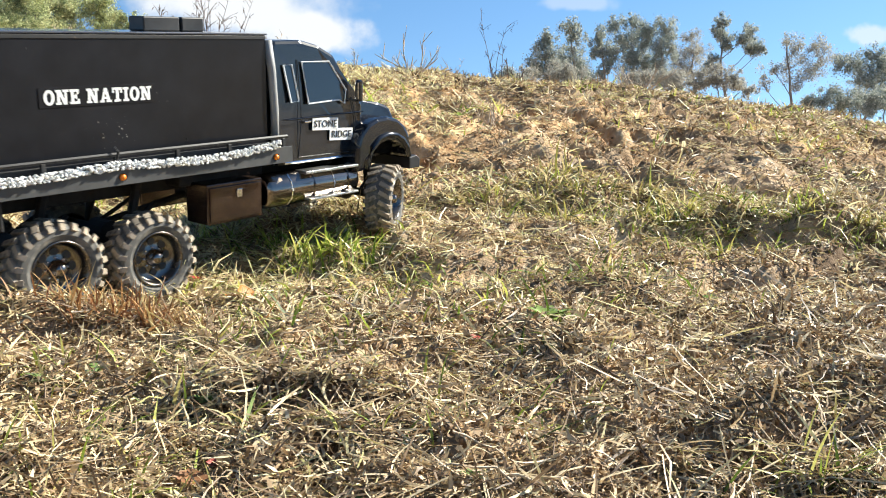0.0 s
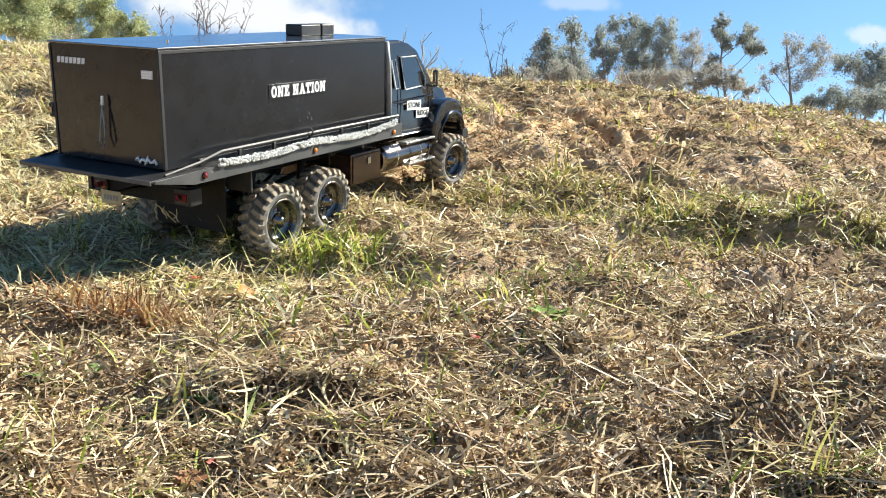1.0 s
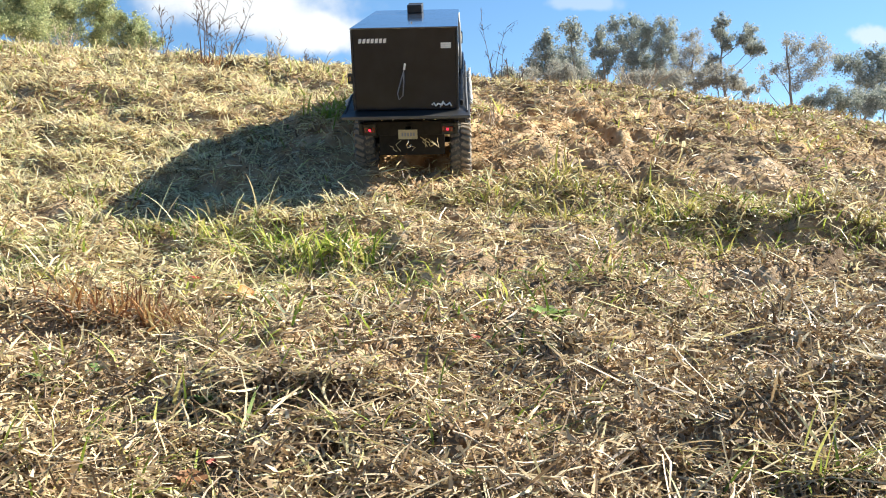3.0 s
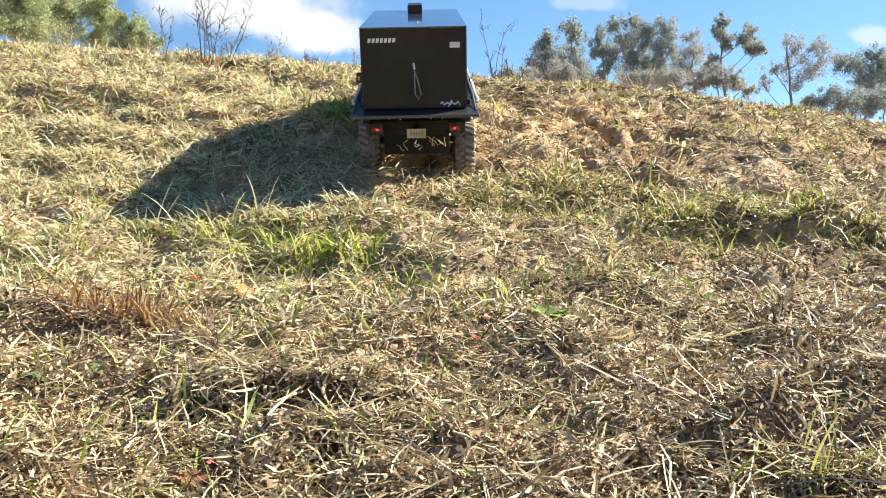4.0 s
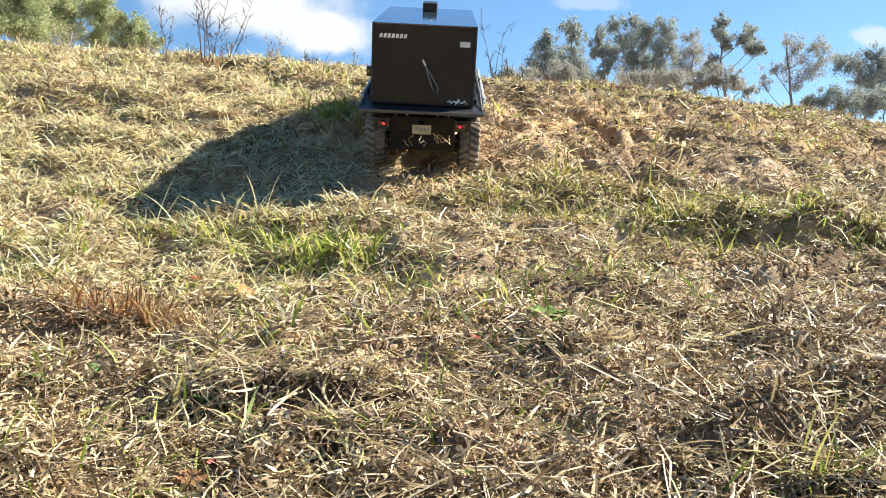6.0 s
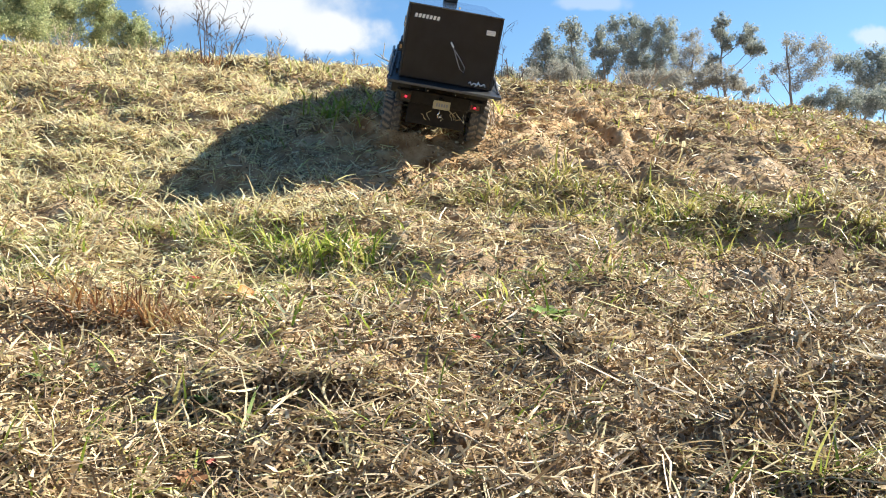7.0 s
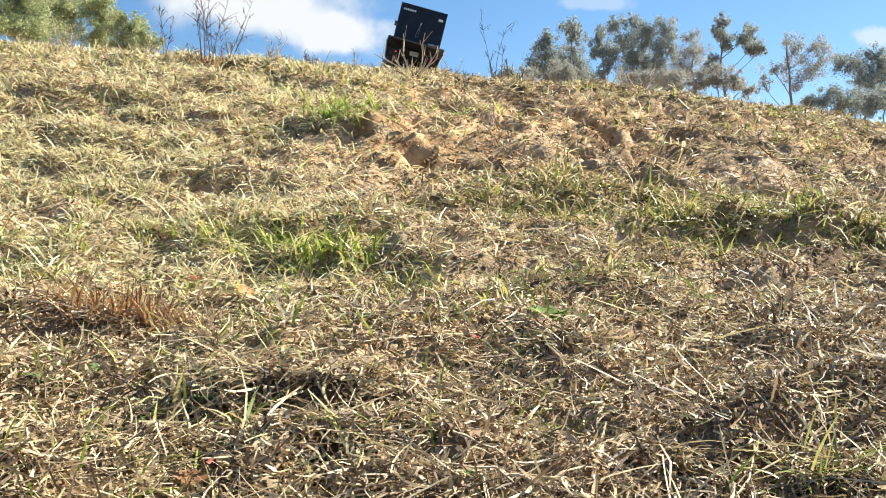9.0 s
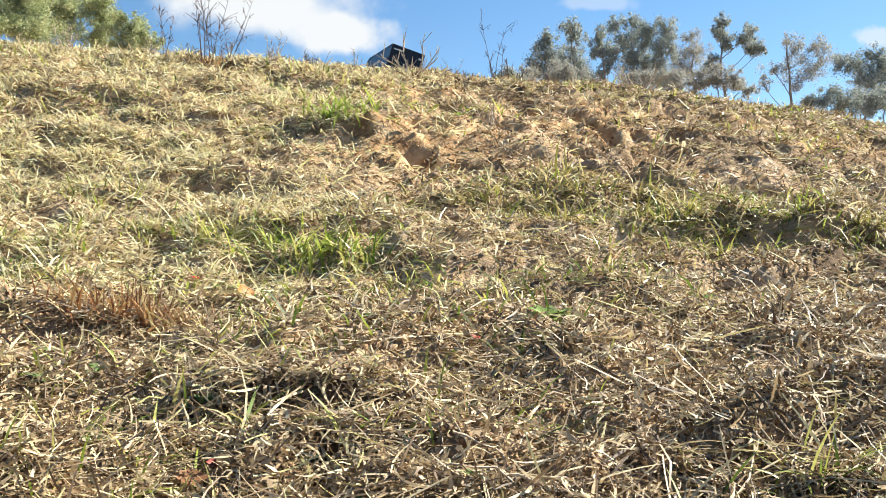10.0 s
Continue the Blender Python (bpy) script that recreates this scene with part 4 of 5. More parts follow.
herb(0.05, 2.62, 0.03, 9, 67, "pale green leafy weed on bare sandy soil")
herb(0.68, 1.72, 0.035, 10, 68)
herb(0.62, 1.70, 0.03, 8, 69)
herb(0.80, 1.70, 0.034, 10, 71)
herb(0.74, 1.69, 0.03, 9, 72)
herb(-0.83, 2.2, 0.03, 7, 70)
fallen_leaf(-0.277, 1.206, 0.034, M_ORANGELEAF, "curled orange fallen leaf on pale straw", 60, 55)
fallen_leaf(-0.30, 1.21, 0.014, M_ORANGELEAF, "small orange leaf on pale straw", 10, 20)
fallen_leaf(-0.158, 0.591, 0.013, M_REDLEAF, "dark red fallen leaf on brown litter", 20, 40)
fallen_leaf(-0.164, 0.554, 0.024, M_BROWNLEAF, "orange-brown fallen leaf on brown litter", 15, 25)
fallen_leaf(0.292, 1.83, 0.026, M_BROWNLEAF, "brown fallen leaf among green blades", 5, 30)
fallen_leaf(0.035, 0.95, 0.016, M_REDLEAF, "faded red fallen leaf in straw", 40, 20)
fallen_leaf(-0.38, 1.33, 0.02, M_REDLEAF, "small dark red leaf lying on pale straw", 0, 10)
dead_weed(-0.89, 3.34, 0.36, 7, 71, "tall dark dead weed with shrivelled leaves on the crest", M_DARKTWIG, 0.2, 9)
dead_weed(-0.82, 3.36, 0.30, 4, 72, "tall dark dead weed leaning on the crest", M_DARKTWIG, 0.5, 8)
dead_weed(-1.06, 3.40, 0.27, 3, 73, "thin dark dead weed on the crest", M_DARKTWIG, 0.3, 6)
dead_weed(-0.66, 3.45, 0.13, 6, 74, "low grey dead weed on the crest", M_TWIG, 0.6, 7, False)
dead_weed(-0.52, 3.5, 0.10, 5, 75, "low grey dead weed on the crest", M_DARKTWIG, 0.5, 9)
dead_weed(-0.36, 3.6, 0.10, 4, 76, "thin grey dead weed on the crest", M_TWIG, 0.6, 6, False)
dead_weed(0.21, 3.85, 0.42, 2, 77, "tall thin dead weed with dark seed heads", M_DARKTWIG, 0.4, 6)
dead_weed(0.24, 3.80, 0.20, 3, 78, "thin dead weed with dark seed heads", M_DARKTWIG, 0.35, 6)
dead_weed(0.06, 3.82, 0.11, 3, 79, "thin leaning dead stem on the crest", M_TWIG, 0.9, 4, False)
dead_weed(-1.5, 3.5, 0.12, 6, 80, "pale dry grass stalk on the crest", M_TWIG, 0.8, 4, False)
for k in range(12):
    dead_weed(-1.7 + 0.13 * k + 0.04 * math.sin(k * 5.1), 3.42 + 0.03 * math.cos(k * 3.3), 0.07 + 0.05 * ((k * 7) % 5) / 4, 4, 130 + k, "thin dry grass stalks on the crest", M_TWIG if k % 3 else M_DARKTWIG, 0.5, 4, k % 2 == 0)
for k in range(8):
    dead_weed(-0.3 + 0.14 * k + 0.04 * math.sin(k * 4.1), 3.74 + 0.03 * math.cos(k * 3.3), 0.05 + 0.04 * ((k * 7) % 5) / 4, 4, 150 + k, "thin dry grass stalks on the crest", M_TWIG if k % 3 else M_DARKTWIG, 0.6, 4, False)
twig_bush(-0.115, 3.58, 0.18, 9, 81, "pale dry twigs sticking out of the crest", M_TWIG)
twig_bush(0.82, 3.7, 0.16, 8, 82, "pile of pale dry branches on the crest", M_TWIG)
twig_bush(0.16, 2.72, 0.10, 8, 83, "tangle of dry roots over a dark hollow", M_TWIG)
twig_bush(0.30, 3.65, 0.10, 5, 84, "dry branches lying on the crest", M_DARKTWIG)


def stone(x, y, size, seed, label, mat):
    bm = bmesh.new()
    bmesh.ops.create_icosphere(bm, subdivisions=2, radius=size)
    for v in bm.verts:
        v.co *= 1 + 0.35 * (noise.noise(v.co / size * 1.3 + Vector((seed, 0, 0))))
        v.co.z *= 0.6
    ob = part("stone", bm, mat, None, "", True)
    ob.location = (x, y, float(height(x, y)) + size * 0.2)
    tagged(ob, label, "stone")


stone(0.66, 3.42, 0.022, 1, "pale stone lying in the soil near the crest", M_STONE)
stone(0.9, 2.52, 0.014, 2, "pale stone chip on the slope", M_STONE)
for k, (x, y, r) in enumerate(((-0.12, 2.10, 0.020), (-0.17, 2.12, 0.016), (-0.02, 2.13, 0.017), (-0.08, 2.06, 0.012), (0.05, 2.09, 0.014), (0.10, 2.2, 0.013), (-0.22, 2.08, 0.012))):
    stone(x, y, r, 10 + k, "crumbly sandy clod thrown up by the tyres", M_CLOD)


# ---- trees beyond the hill ----
def tree(x, y, lobes, leaves, mat, seed, label, leaf=0.16, sparse=0.0, name="tree"):
    """A tapered trunk, a limb to each lobe of the crown (sideways, height, radius), twigs, and leaves in broken clumps."""
    rng = random.Random(seed)
    nr = np.random.RandomState(seed)
    z0 = float(height(x, y)) - 0.2
    root = tagged(new(name), label, name, "trees beyond the hill" if name == "tree" else "scrub behind the crest")
    root.location = (x, y, z0)
    tops = [Vector((dx, rng.uniform(-0.6, 0.6) * r * 1.5, z - z0)) for dx, z, r in lobes]
    peak = max(tops, key=lambda v: v.z)
    h = peak.z
    r0 = 0.016 * h + 0.02
    trunk_pts = [Vector((peak.x * (i / 8) ** 2 + rng.uniform(-0.02, 0.02) * h * (i > 0), peak.y * i / 8 + rng.uniform(-0.02, 0.02) * h * (i > 0), h * i / 8)) for i in range(9)]
    bm = tube(trunk_pts, [r0 * (1 - 0.85 * i / 8) for i in range(9)], 7)
    clumps, sizes = [], []
    for c, (dx, z, r) in zip(tops, lobes):
        start = max(0.15, min(0.8, (c.z - 0.9 * abs(c.x) - 0.5 * r) / h))
        i = min(7, int(start * 8))
        q = trunk_pts[i].lerp(trunk_pts[i + 1], start * 8 - i)
        mid = q.lerp(c, 0.55) + Vector((rng.uniform(-0.2, 0.2) * r, rng.uniform(-0.2, 0.2) * r, -0.15 * r))
        rr = r0 * 0.26 * (1 - 0.5 * start)
        tube([q, mid, c], [rr, rr * 0.7, rr * 0.35], 5, bm)
        for _ in range(int(16 + 9 * r)):
            d = Vector((rng.gauss(0, 1), rng.gauss(0, 1), rng.gauss(0.15, 0.9))).normalized()
            e = c + d * r * rng.uniform(0.2, 1.2)
            fork = mid.lerp(c, rng.uniform(0.5, 1))
            tube([fork, fork.lerp(e, 0.5) + Vector((0, 0, 0.08 * r)), e], [rr * 0.3, rr * 0.2, rr * 0.08], 4, bm)
            if rng.random() >= sparse:
                clumps.append(tuple(e))
                sizes.append(r * rng.uniform(0.12, 0.46))
    part("trunk", bm, M_BARK, root)
    T, S = np.array(clumps), np.array(sizes)
    which = nr.choice(len(T), leaves, p=S ** 1.5 / np.sum(S ** 1.5))
    v = nr.normal(0, 0.6, (leaves, 3)) * (0.9, 0.9, 1.0)
    b = T[which] + v * S[which][:, None]
    ribbons("crown", b, nr.uniform(0, 6.28, leaves), nr.normal(-0.2, 0.7, leaves), nr.uniform(0.6, 1.3, leaves) * leaf,
            nr.uniform(0.4, 0.8, leaves) * leaf, nr.normal(0.3, 0.5, leaves), nr.uniform(-1.4, 1.4, leaves), 1, mat, 0.7, root)
    return root


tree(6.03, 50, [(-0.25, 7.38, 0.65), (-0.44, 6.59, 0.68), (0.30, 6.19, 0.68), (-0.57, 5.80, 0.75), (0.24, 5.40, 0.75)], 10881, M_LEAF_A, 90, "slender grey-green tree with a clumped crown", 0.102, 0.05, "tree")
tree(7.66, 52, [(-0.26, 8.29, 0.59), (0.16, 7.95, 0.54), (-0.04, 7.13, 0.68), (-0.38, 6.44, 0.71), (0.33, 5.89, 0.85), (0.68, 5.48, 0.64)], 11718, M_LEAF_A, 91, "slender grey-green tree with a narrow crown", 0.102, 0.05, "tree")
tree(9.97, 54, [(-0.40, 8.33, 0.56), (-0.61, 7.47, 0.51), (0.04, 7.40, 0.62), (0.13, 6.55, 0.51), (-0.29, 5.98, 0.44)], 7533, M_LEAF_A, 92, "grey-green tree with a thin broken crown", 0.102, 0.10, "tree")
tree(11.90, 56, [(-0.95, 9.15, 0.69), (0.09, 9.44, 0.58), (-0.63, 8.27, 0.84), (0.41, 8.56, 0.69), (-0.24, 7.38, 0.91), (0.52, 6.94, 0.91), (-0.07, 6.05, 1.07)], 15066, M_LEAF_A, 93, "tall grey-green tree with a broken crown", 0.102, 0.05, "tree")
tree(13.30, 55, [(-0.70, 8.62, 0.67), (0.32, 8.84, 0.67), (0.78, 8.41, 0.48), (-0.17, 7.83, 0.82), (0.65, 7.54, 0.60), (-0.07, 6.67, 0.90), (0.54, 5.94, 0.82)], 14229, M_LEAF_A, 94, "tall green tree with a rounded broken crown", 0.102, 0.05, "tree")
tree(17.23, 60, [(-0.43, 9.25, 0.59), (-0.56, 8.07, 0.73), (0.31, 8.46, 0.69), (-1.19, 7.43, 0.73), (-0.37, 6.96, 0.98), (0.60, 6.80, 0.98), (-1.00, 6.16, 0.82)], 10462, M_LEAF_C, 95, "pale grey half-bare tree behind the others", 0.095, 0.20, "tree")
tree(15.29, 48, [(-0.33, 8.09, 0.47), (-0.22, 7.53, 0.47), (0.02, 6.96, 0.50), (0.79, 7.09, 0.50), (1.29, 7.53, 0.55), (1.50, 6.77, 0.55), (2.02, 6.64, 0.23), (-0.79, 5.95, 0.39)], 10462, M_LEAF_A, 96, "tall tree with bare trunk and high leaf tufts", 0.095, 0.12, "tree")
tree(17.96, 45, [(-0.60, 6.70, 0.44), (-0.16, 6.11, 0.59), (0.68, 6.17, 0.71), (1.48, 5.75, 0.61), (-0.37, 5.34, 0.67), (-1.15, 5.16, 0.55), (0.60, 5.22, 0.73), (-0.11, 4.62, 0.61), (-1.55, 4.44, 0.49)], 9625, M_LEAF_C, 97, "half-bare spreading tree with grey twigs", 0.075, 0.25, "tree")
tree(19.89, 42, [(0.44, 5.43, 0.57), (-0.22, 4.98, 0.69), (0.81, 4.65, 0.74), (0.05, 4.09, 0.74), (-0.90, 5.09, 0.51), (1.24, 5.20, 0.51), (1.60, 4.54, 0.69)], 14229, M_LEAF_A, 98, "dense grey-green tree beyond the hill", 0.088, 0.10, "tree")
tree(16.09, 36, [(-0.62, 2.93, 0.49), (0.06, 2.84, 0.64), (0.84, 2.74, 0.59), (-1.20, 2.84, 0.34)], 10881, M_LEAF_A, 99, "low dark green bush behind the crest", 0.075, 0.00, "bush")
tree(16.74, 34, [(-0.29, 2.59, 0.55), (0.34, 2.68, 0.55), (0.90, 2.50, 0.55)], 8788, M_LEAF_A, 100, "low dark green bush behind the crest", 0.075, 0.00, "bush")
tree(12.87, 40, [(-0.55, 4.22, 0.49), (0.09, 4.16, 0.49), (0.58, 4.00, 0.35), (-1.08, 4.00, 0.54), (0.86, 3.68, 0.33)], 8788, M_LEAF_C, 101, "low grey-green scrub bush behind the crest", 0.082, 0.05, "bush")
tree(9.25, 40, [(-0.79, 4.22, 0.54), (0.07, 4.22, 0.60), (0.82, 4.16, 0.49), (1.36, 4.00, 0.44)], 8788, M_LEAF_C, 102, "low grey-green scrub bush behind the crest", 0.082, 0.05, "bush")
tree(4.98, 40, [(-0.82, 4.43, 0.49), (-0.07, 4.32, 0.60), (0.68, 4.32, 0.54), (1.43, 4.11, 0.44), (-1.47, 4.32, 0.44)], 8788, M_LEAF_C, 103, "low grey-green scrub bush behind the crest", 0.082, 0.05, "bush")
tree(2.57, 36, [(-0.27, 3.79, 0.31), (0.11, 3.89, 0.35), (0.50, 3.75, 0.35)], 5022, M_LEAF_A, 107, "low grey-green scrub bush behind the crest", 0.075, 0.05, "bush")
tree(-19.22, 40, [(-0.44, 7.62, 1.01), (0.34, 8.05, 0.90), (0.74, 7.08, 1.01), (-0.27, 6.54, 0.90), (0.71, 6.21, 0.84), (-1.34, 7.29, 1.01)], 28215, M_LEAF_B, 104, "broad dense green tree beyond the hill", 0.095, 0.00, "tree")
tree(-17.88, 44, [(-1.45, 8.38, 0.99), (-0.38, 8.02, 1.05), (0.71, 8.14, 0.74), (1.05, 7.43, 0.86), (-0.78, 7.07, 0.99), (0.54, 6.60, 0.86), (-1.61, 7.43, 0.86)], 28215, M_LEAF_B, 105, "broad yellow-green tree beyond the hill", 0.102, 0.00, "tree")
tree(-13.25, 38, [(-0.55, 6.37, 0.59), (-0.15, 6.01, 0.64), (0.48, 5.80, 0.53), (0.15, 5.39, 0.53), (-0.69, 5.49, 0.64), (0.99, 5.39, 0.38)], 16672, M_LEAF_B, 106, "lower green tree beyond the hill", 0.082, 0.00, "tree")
# unseen tree copies off to the right, added to darken the truck's reflections
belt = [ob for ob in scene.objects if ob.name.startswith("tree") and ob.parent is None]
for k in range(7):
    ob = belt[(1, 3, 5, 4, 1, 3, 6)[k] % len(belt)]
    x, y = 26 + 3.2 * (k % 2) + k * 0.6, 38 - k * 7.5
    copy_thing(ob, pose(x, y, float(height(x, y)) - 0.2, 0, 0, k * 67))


# ---- clouds, far off ----
def cloud(x, z, wide, tall, seed, strength, label):
    mesh = quick_mesh("cloud", np.array([(-wide / 2, -tall / 2, 0), (wide / 2, -tall / 2, 0), (wide / 2, tall / 2, 0), (-wide / 2, tall / 2, 0)]), np.array([[0, 1, 2, 3]]))
    ob = mesh_object("cloud", mesh, cloud_material("cloud vapour", seed, strength, wide, tall))
    ob.matrix_basis = pose(x, 900, z, 90, 0, 0)
    return tagged(ob, label, "cloud", kind="structure")


cloud_big = cloud(-214, 172, 390, 160, 3.1, 1.0, "large bright white cumulus cloud in blue sky")
cloud_lobe = cloud(-134, 143, 230, 92, 5.4, 1.0, "bright white lobe of a cumulus cloud")
cloud_small = cloud(431, 139, 100, 40, 7.7, 0.6, "small thin white cloud in blue sky")
cloud_wisp = cloud(150, 171, 150, 36, 12.3, 0.35, "faint wisp of cloud in blue sky")


# ---- the model truck: x forward, y to its left, z up from the load deck's rear edge ----
TYRE_R = 0.0625
truck = tagged(new("toy_truck"), "glossy black six-wheeled model truck with a box body", "model truck")


def both(name, make, mat, label="", smooth=False):
    for s in (-1, 1):
        bm = make(s)
        part(name, bm, mat, truck, label, smooth)


def ys_of(s, a, b):
    return (s * a, s * b) if s * a < s * b else (s * b, s * a)


def squash(bm, z_from, z_to, factor):
    """Draws the upper part in towards the middle, like a cab's sides."""
    for v in bm.verts:
        k = min(1, max(0, (v.co.z - z_from) / (z_to - z_from)))
        v.co.y *= 1 - (1 - factor) * k
    return bm


L, HW, H = 0.600, 0.1125, 0.1765

# box body: five sheets and its corner strips
rear_panel = part("rear_panel", box(0.0, 0.004, -HW + 0.003, HW - 0.003, 0.002, H - 0.003, 0.0006), M_REAR, truck, "polished black tailboard")
both("side_panel", lambda s: box(0.001, L, *ys_of(s, HW - 0.004, HW), 0.002, H - 0.003, 0.0006), M_PANEL)
part("front_panel", box(L - 0.004, L, -HW + 0.005, HW - 0.005, 0.002, H - 0.003, 0.0006), M_PANEL, truck)
part("roof_panel", box(-0.003, L + 0.003, -HW - 0.002, HW + 0.002, H - 0.003, H, 0.0008), M_ROOF, truck, "black roof sheet, mirrors the sky and has its sheen in the colour")
both("corner_strip", lambda s: box(-0.0015, 0.004, *ys_of(s, HW - 0.003, HW + 0.0015), 0.002, H - 0.004, 0.0006), M_PLASTIC)
both("roof_strip", lambda s: box(0.0, L, *ys_of(s, HW, HW + 0.0012), H - 0.009, H - 0.004, 0.0004), M_PLASTIC)
both("box_post", lambda s: tube([(0.615, s * 0.112, 0.0), (0.614, s * 0.114, 0.06), (0.611, s * 0.113, 0.12), (0.607, s * 0.110, 0.166)], 0.0065, 8), M_POST, "grey bowed post behind the cab", True)
part("hasp", box(-0.002, 0.008, HW + 0.002, HW + 0.012, 0.060, 0.082, 0.0012), M_PLASTIC, truck)
part("hasp_plate", box(-0.0035, -0.002, HW + 0.0045, HW + 0.0095, 0.066, 0.076, 0.0003), M_DARKCHROME, truck)
part("roof_unit", box(0.452, 0.514, -0.019, 0.019, H, H + 0.021, 0.002), M_PLASTIC, truck, "matt black box on the roof")
part("roof_unit", box(0.518, 0.558, -0.019, 0.019, H, H + 0.021, 0.002), M_PLASTIC, truck, "matt black box on the roof")
part("roof_bolt", lathe([(0.0, 0.0), (0.0025, 0.0), (0.0025, 0.003), (0, 0.003)], 10), M_CHROME, truck).matrix_basis = pose(0.12, -0.01, H, 90, 0, 0)

# lettering and stickers
for s in (-1, 1):
    turn = Matrix.Translation((0.319, s * (HW + 0.0009), 0.0955)) @ (pose(0, 0, 0, 90, 0, 0) if s < 0 else pose(0, 0, 0, 90, 0, 180))
    part("name_plate", box(0.237, 0.401, *ys_of(s, HW, HW + 0.0009), 0.083, 0.108, 0.0003), M_PANEL, truck)
    slab_word("lettering", "ONE NATION", 0.1525, 0.0185, M_WHITE, truck, turn)
mark = bmesh.new()
for k in range(7):
    y = 0.098 - k * 0.0088
    x0, z0 = -0.0008, 0.1445
    a = [(x0, y, z0), (x0, y - 0.0062, z0 + 0.0005), (x0, y - 0.0078, z0 + 0.0095), (x0, y - 0.0016, z0 + 0.009)]
    mark.faces.new([mark.verts.new(p) for p in a])
    mark.faces.new([mark.verts.new((p[0] + 0.0007, p[1], p[2])) for p in a][::-1])
part("maker_mark", mark, M_WHITE, truck, "row of slanted white bars")
part("flag_sticker", box(-0.0012, 0.0, -0.0995, -0.0775, 0.1315, 0.1435, 0.0002), M_OUTLINE, truck, "small pale grey sticker")
flag = bmesh.new()
for k in range(3):
    box(-0.0018, -0.0012, -0.0985, -0.0785, 0.1328 + k * 0.0036, 0.1345 + k * 0.0036, 0, flag)
part("flag_stripe", flag, M_WHITE, truck)
part("script_sticker", tube([(-0.0016, -0.056 - 0.0042 * k, 0.0115 + 0.0045 * math.sin(k * 2.3) + 0.001 * (k % 3)) for k in range(11)], 0.0022, 6), M_WHITE, truck, "white script sticker", True)
part("script_sticker", tube([(-0.0016, -0.073 - 0.002 * k, 0.006 + 0.0035 * k) for k in range(5)], 0.0014, 5), M_WHITE, truck, "white script sticker", True)

# cord that hangs from the tailboard
strap = part("pull_cord", tube([(0, 0, 0), (0, 0.001, -0.016), (0, 0.004, -0.036), (0, 0.007, -0.062), (0, 0.002, -0.074), (0, -0.005, -0.064), (0, -0.003, -0.036), (0, 0, -0.016)], 0.0014, 6), M_STRAP, truck, "grey looped pull cord", True)
part("cord_tag", box(-0.002, 0.001, -0.0022, 0.0022, -0.010, 0.004, 0.0008), M_WHITE, strap, "white tag")

# load deck, rails and cord
deck = prism([(-0.052, -0.006), (-0.052, -0.003), (0.0, 0.0), (0.625, 0.0), (0.625, -0.007), (0.0, -0.007)], -0.1365, 0.1365, 0.0008)
part("load_deck", deck, M_PLASTIC, truck, "black flat deck")
part("deck_edge", box(-0.0545, -0.051, -0.137, 0.137, -0.009, -0.0025, 0.0008), M_GREY, truck, "grey worn deck edge")
SKIRT = [(-0.045, -0.004), (-0.045, -0.008), (0.03, -0.021), (0.628, -0.021), (0.628, 0.004), (0.62, 0.004), (0.10, 0.0), (0.04, -0.002)]
both("deck_skirt", lambda s: prism(SKIRT, *ys_of(s, 0.134, 0.138), 0.0006), M_GREY, "grey sheet skirt along the deck")
both("side_rail", lambda s: tube([(-0.02, s * 0.132, 0.0), (0.05, s * 0.131, 0.008), (0.10, s * 0.130, 0.018), (0.30, s * 0.130, 0.019), (0.624, s * 0.130, 0.019)], [0.002, 0.0028, 0.003, 0.003, 0.003], 6), M_PLASTIC, "dark grey side rail")
both("inner_rail", lambda s: box(0.06, 0.62, *ys_of(s, 0.117, 0.123), 0.0, 0.011, 0.001), M_PLASTIC)
for s in (-1, 1):
    for x in (0.14, 0.225, 0.325, 0.42, 0.51, 0.615):
        part("rail_post", box(x - 0.003, x + 0.003, *ys_of(s, 0.1285, 0.1335), -0.002, 0.017, 0.0006), M_PLASTIC, truck)
    part("rail_hook", tube([(0.325, s * 0.134, 0.014), (0.325, s * 0.137, 0.024), (0.323, s * 0.132, 0.029)], 0.0018, 6), M_PLASTIC, truck)
    rng = random.Random(5)
    cord_pts = []
    for k in range(200):
        q = k / 199
        x = 0.085 + q * 0.515
        sag = -0.004 * math.sin(math.pi * min(1, (x - 0.085) / 0.24)) if x < 0.325 else -0.008 * math.sin(math.pi * (x - 0.325) / 0.275)
        cord_pts.append((x, s * 0.1418, 0.004 + 0.006 * q + sag))
    cord = bmesh.new()
    for x, y, z in cord_pts:
        for _ in range(6):
            r = rng.uniform(0.0013, 0.0024)
            m = Matrix.Translation((x + rng.uniform(-0.003, 0.003), y + rng.uniform(-0.002, 0.003) * -s, z + rng.uniform(-0.0055, 0.0055)))
            bmesh.ops.create_icosphere(cord, subdivisions=1, radius=r, matrix=m @ Matrix.Rotation(rng.uniform(0, 3), 4, "X"))
    part("white_cord", cord, M_ROPE, truck, "lumpy white cord tied along the rail")
    for x, mat, nm in ((0.053, M_RED, "red marker lamp"), (0.3285, M_AMBER, "orange marker lamp"), (0.594, M_AMBER, "orange marker lamp")):
        lens = part("marker_lamp", lathe([(0.0, -0.004), (0.003, -0.0035), (0.0046, -0.0015), (0.0048, 0.0)], 14), mat, truck, nm, True)
        lens.matrix_basis = pose(x, s * 0.1381, -0.0105, 0, 0, 0 if s < 0 else 180)
        part("lamp_ring", lathe([(0.0048, 0), (0.0058, -0.0012), (0.006, 0)], 14), M_PLASTIC, lens)

